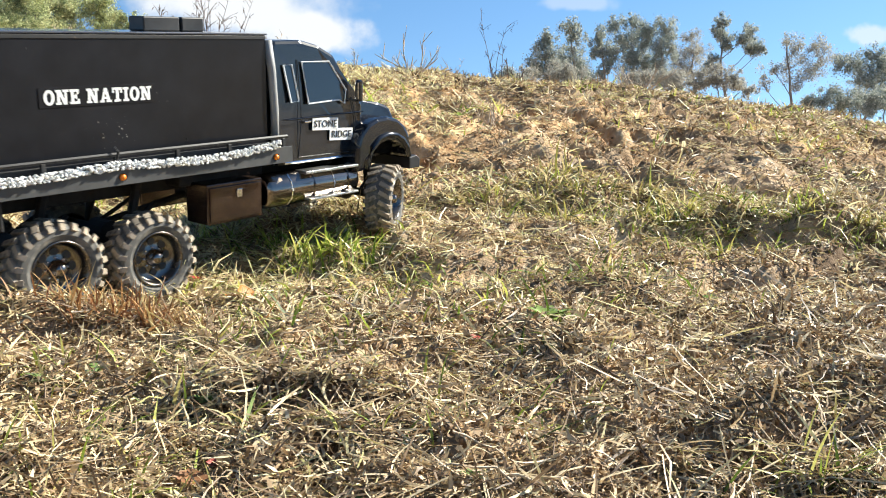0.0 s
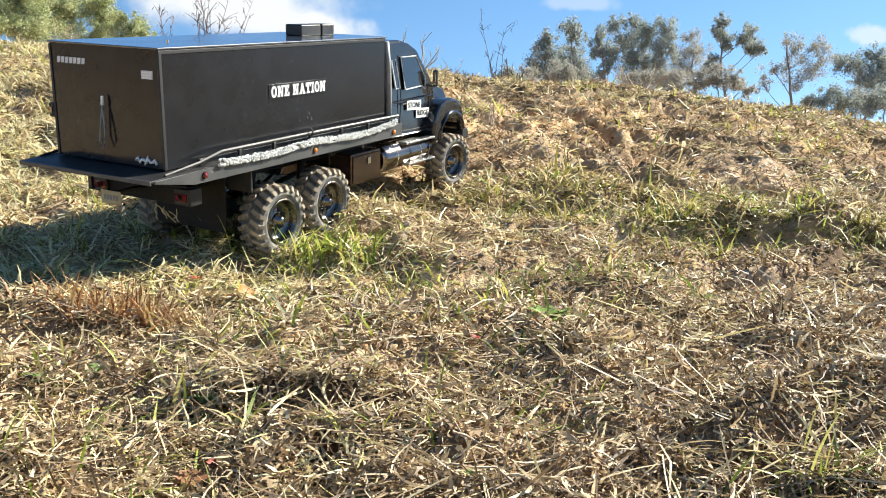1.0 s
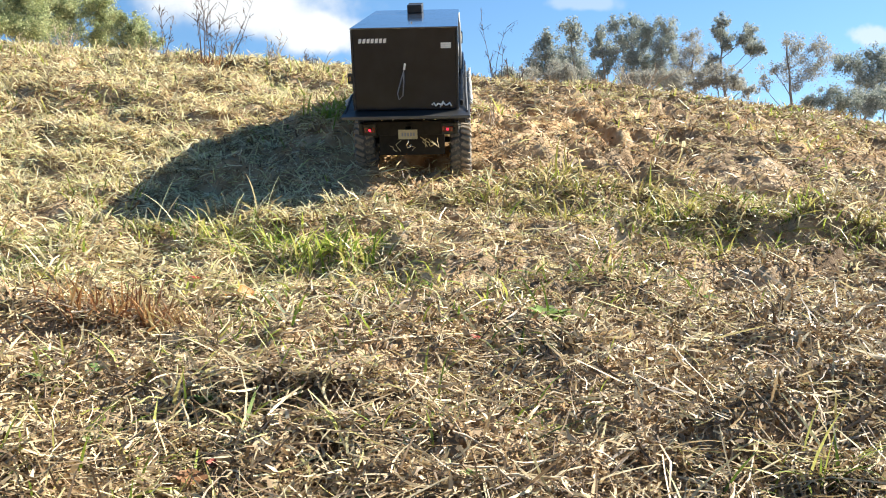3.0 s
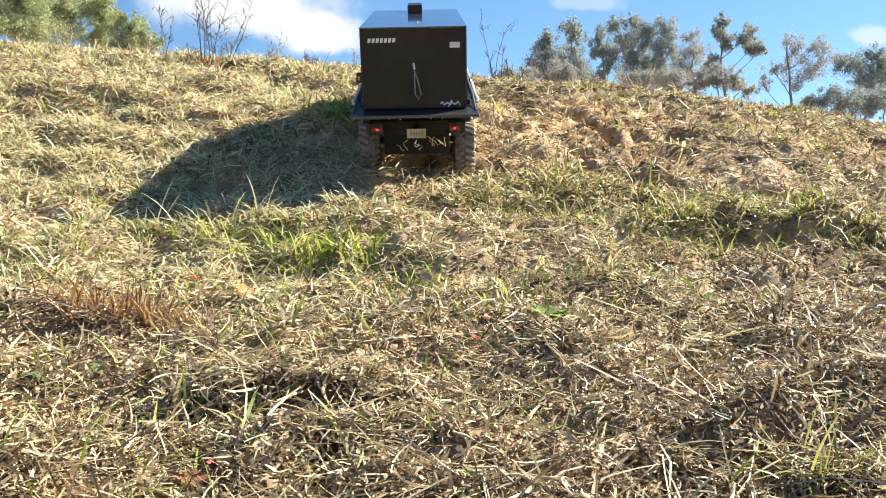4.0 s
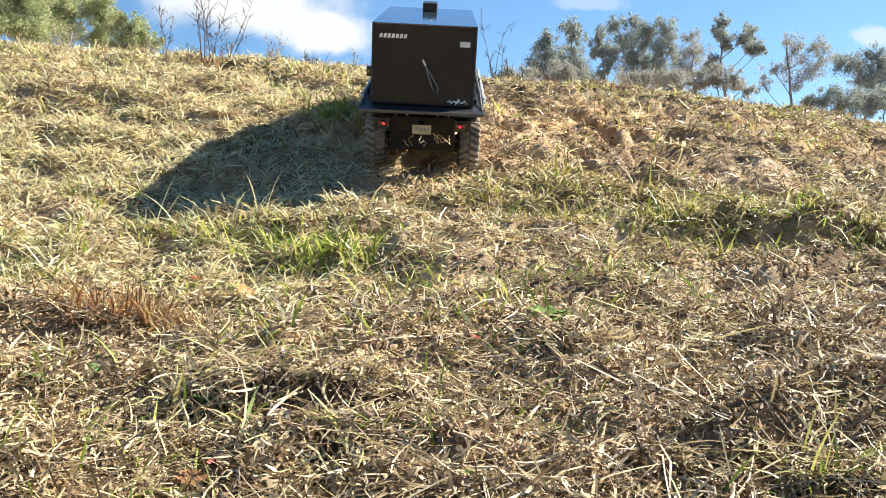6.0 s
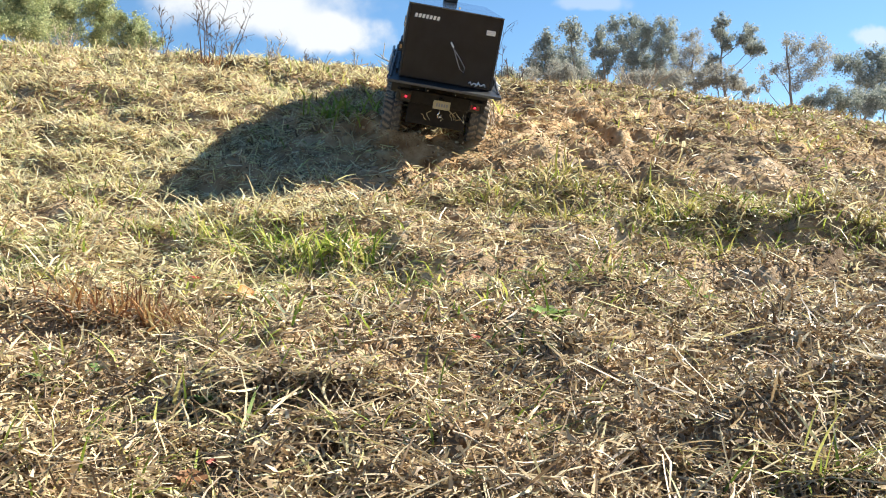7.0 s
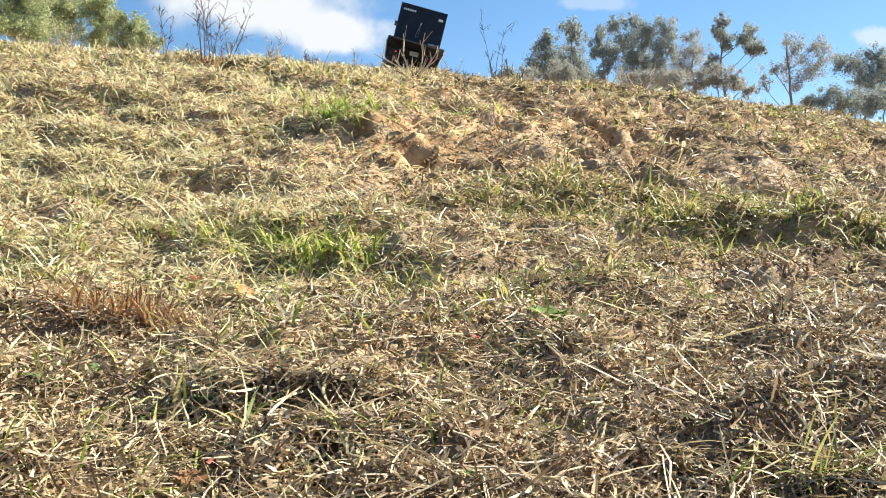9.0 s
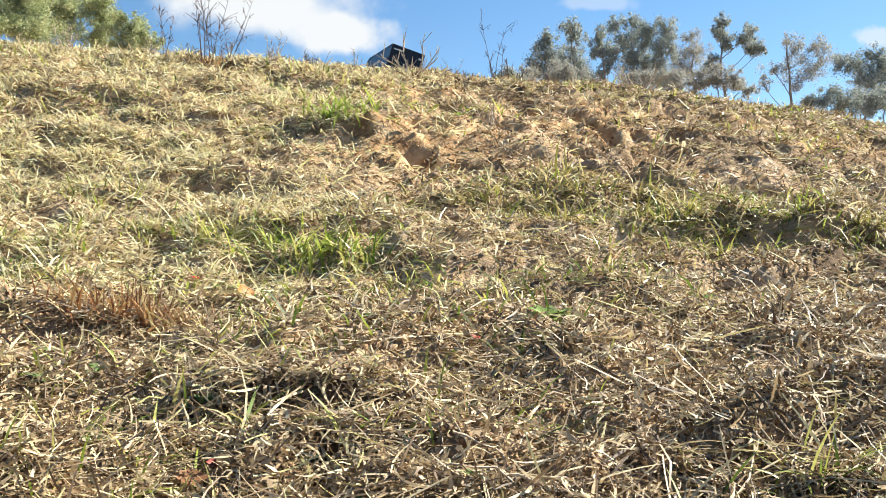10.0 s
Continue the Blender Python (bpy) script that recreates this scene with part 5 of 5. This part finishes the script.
# tail: beam, lamps, plate, tow hook
beam = part("tail_beam", box(0.058, 0.075, -0.104, 0.104, -0.066, -0.034, 0.002), M_RUST, truck, "dark tail beam")
both("lamp_box", lambda s: box(0.052, 0.062, *ys_of(s, 0.074, 0.108), -0.064, -0.038, 0.0015), M_PLASTIC)
both("bracket", lambda s: box(0.048, 0.072, *ys_of(s, 0.104, 0.112), -0.062, -0.036, 0.001), M_PLASTIC)
both("tail_lamp", lambda s: box(0.0505, 0.053, *ys_of(s, 0.076, 0.1), -0.0575, -0.046, 0.0006), M_RED)
for s in (-1, 1):
    bulb = part("lit_bulb", lathe([(0.0, -0.0016), (0.0024, -0.001), (0.0034, 0.0)], 14), M_REDLIT, truck, "glowing red lamp", True)
    part("lamp_shroud", lathe([(0.0036, 0.0), (0.0036, -0.007), (0.0046, -0.007), (0.0046, 0.0)], 14), M_PLASTIC, bulb)
    bulb.matrix_basis = pose(0.0503, s * 0.0875, -0.0515, 0, 0, -90)
plate = part("number_plate", box(-0.006, -0.0045, -0.0225, 0.0195, -0.062, -0.041, 0.0006), M_PLATE, truck, "dusty cream plate")
pb = bmesh.new()
for k in range(5):
    box(-0.0065, -0.006, -0.0165 + k * 0.0062, -0.0125 + k * 0.0062, -0.0555, -0.0475, 0, pb)
part("bar", pb, M_STRAP, plate)
part("plate_arm", box(-0.0045, 0.06, -0.006, 0.006, -0.050, -0.044, 0.001), M_PLASTIC, truck)
part("tow_hook", tube([(0.02, 0.0, -0.066), (0.018, 0.0, -0.074), (0.017, 0.004, -0.080), (0.017, 0.001, -0.086), (0.017, -0.005, -0.083), (0.017, -0.006, -0.078)], 0.0016, 6), M_CHROME, truck, "small steel hook", True)
for y, z in ((0.035, -0.03), (-0.035, -0.03), (0.06, -0.031), (-0.06, -0.031)):
    part("rivet", lathe([(0, -0.0015), (0.0016, -0.001), (0.002, 0)], 8), M_CHROME, truck).matrix_basis = pose(0.0575, y, z, 0, 0, -90)

# dry grass caught under the tail
straw_rng = random.Random(9)
for k in range(9):
    p = Vector((0.05 + straw_rng.uniform(-0.01, 0.03), straw_rng.uniform(-0.07, 0.05), -0.068 - straw_rng.uniform(0, 0.02)))
    pts = [p]
    for _ in range(4):
        pts.append(pts[-1] + Vector((straw_rng.uniform(-0.004, 0.004), straw_rng.uniform(-0.007, 0.007), -straw_rng.uniform(0.002, 0.008))))
    part("caught_straw", tube(pts, 0.0008, 4), M_DRYTALL, truck, "pale straw hanging from the tail")

# frame and running gear
both("frame_rail", lambda s: box(0.06, 0.93, *ys_of(s, 0.032, 0.040), -0.058, -0.02, 0.0015), M_RUST)
for x in (0.12, 0.30, 0.46, 0.62, 0.78):
    part("cross_member", box(x, x + 0.012, -0.034, 0.034, -0.05, -0.03, 0.001), M_RUST, truck)
part("gearbox", box(0.52, 0.62, -0.03, 0.03, -0.085, -0.03, 0.006), M_RUST, truck)
part("drive_shaft", tube([(0.376, 0, -0.1), (0.56, 0, -0.07), (0.86, 0, -0.095)], 0.005, 8), M_RUST, truck)
part("tank_block", box(0.46, 0.62, -0.075, 0.075, -0.05, -0.01, 0.004), M_RUST, truck)
# added dark sheet that stands in for the shade beneath the deck
part("mud_flap", box(0.160, 0.1635, -0.078, 0.078, -0.134, -0.03, 0.001), M_RUST, truck, "dark sheet in place of the shaded underside between the rear wheels")
both("mud_guard", lambda s: box(0.168, 0.172, *ys_of(s, 0.075, 0.128), -0.06, -0.012, 0.001), M_PLASTIC)
both("tool_box", lambda s: box(0.480, 0.585, *ys_of(s, 0.060, 0.113), -0.106, -0.044, 0.002), M_TOOLBOX, "dusty polished tool box")
both("tool_box_door", lambda s: box(0.484, 0.581, *ys_of(s, 0.113, 0.1155), -0.101, -0.049, 0.001), M_TOOLBOX)
both("tool_box_latch", lambda s: box(0.532, 0.542, *ys_of(s, 0.1155, 0.1185), -0.068, -0.055, 0.001), M_CHROME)


def tank(s):
    bm = bmesh.new()
    ring = 20
    rows = []
    for x, r in ((0.592, 0.018), (0.594, 0.026), (0.600, 0.0285), (0.79, 0.0285), (0.797, 0.026), (0.799, 0.018)):
        rows.append([bm.verts.new((x, s * 0.095 + r * math.cos(k * 2 * math.pi / ring), -0.071 + r * math.sin(k * 2 * math.pi / ring))) for k in range(ring)])
    for a, b in zip(rows, rows[1:]):
        for k in range(ring):
            bm.faces.new((a[k], a[(k + 1) % ring], b[(k + 1) % ring], b[k]))
    bm.faces.new(rows[0][::-1])
    bm.faces.new(rows[-1])
    return bm


both("fuel_tank", tank, M_DARKCHROME, "dusty chrome round fuel tank", True)
both("step_plate", lambda s: box(0.668, 0.795, *ys_of(s, 0.092, 0.126), -0.048, -0.043, 0.001), M_STEP, "bright checker step plate")
both("step_plate", lambda s: box(0.672, 0.788, *ys_of(s, 0.100, 0.130), -0.092, -0.088, 0.001), M_STEP, "bright checker step plate")
for s in (-1, 1):
    for x in (0.64, 0.735):
        part("tank_strap", tube([(x, s * (0.095 + 0.029 * math.cos(a)), -0.071 + 0.029 * math.sin(a)) for a in [k * 0.524 for k in range(12)]], 0.0012, 5, None, True), M_CHROME, truck)
    for x in (0.69, 0.77):
        part("step_hanger", tube([(x, s * 0.112, -0.044), (x, s * 0.124, -0.066), (x, s * 0.12, -0.09)], 0.0016, 5), M_DARKCHROME, truck)

# cab
CAB = [(0.628, -0.034), (0.628, 0.152), (0.636, 0.165), (0.695, 0.166), (0.732, 0.158), (0.766, 0.142), (0.806, 0.074), (0.826, 0.060), (0.826, -0.034)]
cab = part("cab_body", squash(prism(CAB, -0.1035, 0.1035, 0.006), 0.05, 0.17, 0.86), M_GLOSS, truck, "glossy black cab", True)
for p in cab.data.polygons:
    p.use_smooth = False


def cab_y(z):
    return 0.1035 * (1 - 0.14 * min(1, max(0, (z - 0.05) / 0.12)))


def on_side(outline, s, lift):
    return [(x, s * (cab_y(z) + lift), z) for x, z in outline]


def pane(outline, s, lift):
    bm = bmesh.new()
    a = [bm.verts.new(p) for p in on_side(outline, s, lift)]
    b = [bm.verts.new(p) for p in on_side(outline, s, lift - 0.002)]
    k = len(a)
    bm.faces.new(a)
    bm.faces.new(b[::-1])
    for i in range(k):
        bm.faces.new((a[i], b[i], b[(i + 1) % k], a[(i + 1) % k]))
    return bm


DOOR_WIN = [(0.690, 0.131), (0.752, 0.131), (0.786, 0.083), (0.780, 0.060), (0.768, 0.067), (0.697, 0.064)]
REAR_WIN = [(0.650, 0.127), (0.668, 0.127), (0.676, 0.069), (0.659, 0.068)]
for s in (-1, 1):
    for outline in (DOOR_WIN, REAR_WIN):
        glass = part("window", pane(outline, s, 0.0012), M_GLASS, truck, "dark tinted window")
        part("window_frame", tube(on_side(outline, s, 0.0016), 0.0017, 5, None, True), M_OUTLINE, glass, "pale grey frame")
    part("belt_line", tube(on_side([(0.650, 0.040), (0.73, 0.042), (0.825, 0.044)], s, 0.001), 0.0014, 5), M_GLOSS, truck)
    part("door_gap", tube(on_side([(0.682, 0.135), (0.680, 0.04), (0.672, -0.022), (0.795, -0.024), (0.808, 0.03), (0.80, 0.07)], s, 0.0), 0.001, 4), M_INK, truck)
    part("sill_trim", tube(on_side([(0.640, -0.029), (0.81, -0.031)], s, 0.0015), 0.0022, 6), M_CHROME, truck, "chrome sill trim")
    part("door_handle", box(0.685, 0.70, *ys_of(s, 0.1035, 0.1065), 0.033, 0.0365, 0.0008), M_CHROME, truck)
    for word, x, z, wide in (("STONE", 0.7335, 0.0285, 0.060), ("RIDGE", 0.771, 0.0085, 0.056)):
        sticker = part("door_sticker", box(-wide / 2, wide / 2, *ys_of(s, 0, 0.0008), -0.0104, 0.0104, 0.0002), M_WHITE, truck, "white sticker with black letters")
        sticker.matrix_basis = pose(x, s * 0.1038, z, 0, -3 * s, 0)
        lettering("lettering", word, 0.0162, M_INK, sticker, Matrix.Translation((0, s * 0.0011, 0)) @ pose(0, 0, 0, 90, 0, 0 if s < 0 else 180), 0.0)
    arm = part("mirror_arm", tube([(0.795, s * 0.098, 0.066), (0.802, s * 0.116, 0.064), (0.801, s * 0.1205, 0.07)], 0.0022, 6), M_PLASTIC, truck)
    part("wing_mirror", box(0.796, 0.806, *ys_of(s, 0.113, 0.124), 0.064, 0.100, 0.003), M_GLOSS, truck, "black wing mirror")
    part("mirror_glass", box(0.7945, 0.796, *ys_of(s, 0.1148, 0.1222), 0.068, 0.096, 0.0004), M_CHROME, truck)
part("windscreen", squash(prism([(0.771, 0.1345), (0.7735, 0.1355), (0.806, 0.0785), (0.8035, 0.0775)], -0.094, 0.094), 0.05, 0.17, 0.86), M_GLASS, truck, "dark tinted windscreen")
for y in (-0.05, -0.025, 0.0, 0.025, 0.05):
    part("roof_lamp", box(0.727, 0.735, y - 0.004, y + 0.004, 0.158, 0.1635, 0.0012), M_AMBER, truck)
part("rear_window", box(0.6265, 0.628, -0.06, 0.06, 0.075, 0.135, 0.0006), M_GLASS, truck)

# hood and wings
HOOD = [(0.80, -0.03), (0.80, 0.068), (0.826, 0.061), (0.865, 0.057), (0.905, 0.054), (0.934, 0.044), (0.944, 0.02), (0.946, -0.045), (0.80, -0.045)]
part("hood", squash(prism(HOOD, -0.078, 0.078, 0.005), 0.0, 0.06, 0.84), M_GLOSS, truck, "glossy black hood")
WING = [(0.786, -0.058), (0.790, -0.013), (0.800, 0.008), (0.818, 0.024), (0.842, 0.032), (0.868, 0.034), (0.895, 0.028), (0.915, 0.015), (0.928, -0.004), (0.934, -0.03), (0.934, -0.048),
        (0.926, -0.046), (0.920, -0.028), (0.908, -0.013), (0.890, -0.004), (0.868, -0.001), (0.845, -0.006), (0.826, -0.020), (0.815, -0.04), (0.810, -0.058)]
both("front_wing", lambda s: prism(WING, *ys_of(s, 0.060, 0.127), 0.0062), M_GLOSS, "glossy black wing over the front wheel")
both("wing_lip", lambda s: tube([(x, s * 0.1265, z + 0.003) for x, z in WING[11:]], 0.0055, 8), M_GLOSS, "rolled lip round the wheel arch", True)
part("front_bumper", prism([(0.932, -0.068), (0.932, -0.046), (0.952, -0.043), (0.962, -0.05), (0.962, -0.068)], -0.124, 0.124, 0.002), M_PLASTIC, truck, "black front bumper")
both("side_vent", lambda s: box(0.828, 0.842, *ys_of(s, 0.0745, 0.0775), 0.03, 0.042, 0.001), M_OUTLINE)


# wheels
def tyre_mesh():
    bm = lathe([(0.038, 0.019), (0.0405, 0.0215), (0.047, 0.0245), (0.0545, 0.0235), (0.0578, 0.020), (0.0588, 0.010), (0.0588, -0.010), (0.0578, -0.020), (0.0545, -0.0235), (0.047, -0.0245), (0.0405, -0.0215), (0.038, -0.019)], 48)
    bmesh.ops.recalc_face_normals(bm, faces=bm.faces)
    me = bpy.data.meshes.new("tyre")
    bm.to_mesh(me)
    bm.free()
    me.materials.append(M_RUBBER)
    return me


def turned(name, profile, mat, n=40):
    bm = lathe(profile, n)
    bmesh.ops.recalc_face_normals(bm, faces=bm.faces)
    me = bpy.data.meshes.new(name)
    bm.to_mesh(me)
    bm.free()
    me.materials.append(mat)
    me.polygons.foreach_set("use_smooth", [True] * len(me.polygons))
    return me


def vents_mesh():
    bm = bmesh.new()
    for k in range(8):
        a = k * math.pi / 4
        m = Matrix.Rotation(a, 4, "Y") @ Matrix.Translation((0.0225, -0.0038, 0)) @ Matrix.Rotation(math.pi / 2, 4, "X")
        bmesh.ops.create_cone(bm, cap_ends=True, segments=12, radius1=0.0062, radius2=0.0062, depth=0.004, matrix=m @ Matrix.Diagonal((0.8, 1.0, 1, 1)))
    me = bpy.data.meshes.new("vent_hole")
    bm.to_mesh(me)
    bm.free()
    me.materials.append(M_INK)
    return me


def lug_mesh(s):
    """One tread block of the shoulder, with its side biter."""
    bm = bmesh.new()
    m = Matrix.Translation((0.0602, s * 0.0125, 0)) @ Matrix.Rotation(s * 0.45, 4, "X")
    bmesh.ops.create_cube(bm, size=1, matrix=m @ Matrix.Diagonal((0.0052, 0.0215, 0.0074, 1)))
    m = Matrix.Translation((0.0565, s * 0.0228, 0.004)) @ Matrix.Rotation(s * -0.5, 4, "Z")
    bmesh.ops.create_cube(bm, size=1, matrix=m @ Matrix.Diagonal((0.0095, 0.005, 0.0068, 1)))
    me = bpy.data.meshes.new("tread_lug")
    bm.to_mesh(me)
    bm.free()
    me.materials.append(M_LUG)
    return me


LUGS = {s: lug_mesh(s) for s in (-1, 1)}
TYRE = tyre_mesh()
RIM = turned("rim", [(0.036, 0.019), (0.0385, -0.019), (0.0395, -0.0225), (0.0375, -0.0235), (0.0355, -0.0215), (0.034, -0.012), (0.031, -0.0055), (0.0165, -0.0045), (0.013, -0.0075), (0.0, -0.0075)], M_RIM)
HUB = turned("hub", [(0.0125, -0.007), (0.0115, -0.013), (0.0085, -0.0145), (0.0078, -0.020), (0.0055, -0.0225), (0.0, -0.0228)], M_DARKCHROME, 24)
NUT = turned("lug_nut", [(0.0018, 0.0), (0.0018, -0.003), (0.0, -0.0035)], M_CHROME, 6)
VENT = vents_mesh()
AXLE = {"rear": 0.235, "mid": 0.376, "front": 0.872}
wheels = []
for axle, x in AXLE.items():
    for s in (-1, 1):
        wheel = new("wheel")
        wheel.parent = truck
        tagged(wheel, "knobbly dusty tyre on a chrome deep-dish rim")
        for nm, me in (("tyre", TYRE), ("rim", RIM), ("hub", HUB), ("rim_hole", VENT)):
            new(nm, me).parent = wheel
        for k in range(22):
            for q in (-1, 1):
                lug = new("tread_lug", LUGS[q])
                lug.parent = wheel
                lug.matrix_basis = Matrix.Rotation(-(k + (0.5 if q > 0 else 0)) * 2 * math.pi / 22, 4, "Y")
        for k in range(8):
            nut = new("lug_nut", NUT)
            nut.parent = wheel
            nut.matrix_basis = pose(0.0148 * math.cos(k * 0.785), -0.0055, 0.0148 * math.sin(k * 0.785))
        wheels.append((wheel, axle, x, s))
    axle_bm = tube([(x, -0.1, 0), (x, -0.03, 0), (x, -0.02, 0), (x, 0.02, 0), (x, 0.03, 0), (x, 0.1, 0)], [0.007, 0.008, 0.018, 0.018, 0.008, 0.007], 12)
    part("axle", axle_bm, M_RUST, truck).location.z = -0.113
    both("shock", lambda s: tube([(x + 0.03, s * 0.052, -0.03), (x + 0.015, s * 0.056, -0.075), (x + 0.008, s * 0.06, -0.108)], [0.007, 0.007, 0.003], 8), M_RUST)
    both("suspension_link", lambda s: tube([(x, s * 0.045, -0.118), (x + 0.07, s * 0.03, -0.075)], 0.0035, 6), M_RUST)


# ---- what moves ----
# seconds, place, heading, nose-up and lean to its left, in degrees
TRUCK_ROWS = [
    (0, -0.735, 0.986, -0.017, 51.5, 6.5, 6.7),
    (0.2, -0.654, 1.054, -0.031, 58.1, 8.2, 6.9),
    (0.5, -0.557, 1.194, -0.016, 64.8, 8.0, 0.2),
    (0.7, -0.529, 1.242, -0.002, 64.8, 8.4, 6.3),
    (1, -0.503, 1.328, 0.014, 61.3, 9.1, 6.8),
    (1.2, -0.490, 1.393, 0.023, 59.2, 11.0, 3.9),
    (1.5, -0.416, 1.495, 0.034, 57.4, 11.7, 12.2),
    (1.7, -0.346, 1.627, 0.035, 58.4, 14.2, 15.3),
    (2, -0.265, 1.721, 0.034, 66.5, 17.4, 8.1),
    (2.2, -0.214, 1.806, 0.038, 72.4, 18.9, 5.2),
    (2.5, -0.125, 1.886, 0.096, 82.8, 16.5, 0.6),
    (2.7, -0.097, 1.916, 0.130, 86.6, 14.1, -1.0),
    (3.8, -0.054, 1.926, 0.140, 91.9, 13.2, -0.9),
    (4, -0.061, 1.929, 0.137, 91.2, 13.6, -1.3),
    (5.5, -0.055, 1.948, 0.140, 89.6, 13.8, 0.3),
    (5.7, -0.052, 1.946, 0.142, 89.7, 13.5, 1.4),
    (6.8, -0.025, 2.053, 0.171, 88.8, 13.9, 6.9),
    (7, 0.004, 2.148, 0.214, 91.6, 13.0, 9.7),
    (7.2, -0.004, 2.369, 0.259, 91.8, 12.5, 4.9),
    (7.5, -0.057, 2.640, 0.333, 90.9, 12.1, 1.9),
    (8, -0.044, 3.099, 0.459, 95.6, 7.7, 2.0),
    (8.5, -0.103, 3.636, 0.565, 96.6, 2.7, 5.9),
    (9, -0.129, 4.278, 0.618, 95.1, -2.0, 14.4),
    (9.5, -0.120, 4.991, 0.617, 104.1, -1.8, 19.3),
    (10, -0.265, 5.695, 0.623, 109.5, -2.2, 16.9),
]
# seconds and how fast the tyres run over the ground beyond the truck's own speed, m/s
SLIP = [(0, 0.15), (2.2, 0.2), (2.8, 1.4), (5.5, 1.4), (6.6, 1.2), (7.2, 0.3), (10, 0.1)]
# seconds and the front wheels' lock to the left, degrees
STEER = [(0, 28), (0.5, 12), (1.0, -6), (1.5, 4), (2.0, 22), (2.6, 12), (3.8, 0), (7, -8), (7.5, 10), (8.5, 4), (9.2, 16), (10, 8)]
SWING = [(0, 6), (0.5, 6), (1, 0), (1.5, -6), (2, -8), (2.5, 8), (2.7, -14), (3.8, 10), (4, 8), (4.5, -10), (5, 4), (5.5, 4), (5.7, 14), (6.8, 36), (7, 34), (7.2, 40), (7.5, -4), (8, 22), (8.5, -42), (9, -6), (9.5, 10), (10, 0)]


def truck_pose(t):
    """The truck's pose at t, along a smooth line through its rows."""
    ts = [r[0] for r in TRUCK_ROWS]
    i = max(0, min(len(ts) - 2, sum(1 for q in ts if q <= t) - 1))
    vals = []
    for c in range(1, 7):
        v = [r[c] for r in TRUCK_ROWS]

        def slope(k):
            if k in (0, len(v) - 1):
                return (v[min(k + 1, len(v) - 1)] - v[max(k - 1, 0)]) / (ts[min(k + 1, len(v) - 1)] - ts[max(k - 1, 0)])
            a, b = (v[k] - v[k - 1]) / (ts[k] - ts[k - 1]), (v[k + 1] - v[k]) / (ts[k + 1] - ts[k])
            return 0.0 if a * b <= 0 else 2 * a * b / (a + b)

        h = ts[i + 1] - ts[i]
        u = (t - ts[i]) / h
        vals.append((2 * u ** 3 - 3 * u ** 2 + 1) * v[i] + (u ** 3 - 2 * u ** 2 + u) * h * slope(i) + (3 * u ** 2 - 2 * u ** 3) * v[i + 1] + (u ** 3 - u ** 2) * h * slope(i + 1))
    x, y, z, yaw, pitch, lean = vals
    return Matrix.Translation((x, y, z)) @ Matrix.Rotation(radians(yaw), 4, "Z") @ Matrix.Rotation(radians(-pitch), 4, "Y") @ Matrix.Rotation(radians(lean), 4, "X")


def motions():
    times = [k * 0.05 for k in range(201)]
    poses = [truck_pose(t) for t in times]
    walk(truck, [(t, m) for k, (t, m) in enumerate(zip(times, poses)) if k % 2 == 0])
    ahead = [(b.translation - a.translation).dot(a.col[0].to_3d()) for a, b in zip(poses, poses[1:])] + [0.0]
    for wheel, axle, x, s in wheels:
        spin, rows = 0.0, []
        side_y = s * 0.1155
        drop = None
        for k, (t, m) in enumerate(zip(times, poses)):
            hub = m @ Vector((x, side_y, -0.113))
            want = float(slope_only(hub.x, hub.y)) + TYRE_R - 0.006 - hub.z
            want = max(-0.026, min(0.034 if axle == "front" else 0.020, want))
            drop = want if drop is None else drop * 0.6 + want * 0.4
            steer = 0.0
            if axle == "front":
                steer = float(np.interp(t, [q[0] for q in STEER], [q[1] for q in STEER]))
            face = 0 if s < 0 else 180
            rows.append((t, Matrix.Translation((x, side_y, -0.113 + drop)) @ pose(0, 0, 0, 0, 0, steer) @ Matrix.Rotation(spin, 4, "Y") @ pose(0, 0, 0, 0, 0, face)))
            slip = float(np.interp(t, [q[0] for q in SLIP], [q[1] for q in SLIP]))
            spin += min(1.45, max(0, ahead[k]) / TYRE_R + slip * 0.05 / TYRE_R)
        walk(wheel, rows)
    walk(strap, [(t, pose(-0.006, 0, 0.098, -a, 4, 0)) for t, a in SWING])
    walk(cloud_big, [(0, pose(-214, 900, 172, 90, 0, 0)), (10, pose(-188, 900, 172, 90, 0, 0))])
    walk(cloud_lobe, [(0, pose(-134, 905, 143, 90, 0, 0)), (10, pose(-108, 905, 143, 90, 0, 0))])
    walk(cloud_small, [(0, pose(431, 900, 139, 90, 0, 0)), (10, pose(439, 900, 137, 90, 0, 0))])
    walk(cloud_wisp, [(0, pose(140, 900, 171, 90, 0, 0)), (10, pose(160, 900, 171, 90, 0, 0))])


motions()
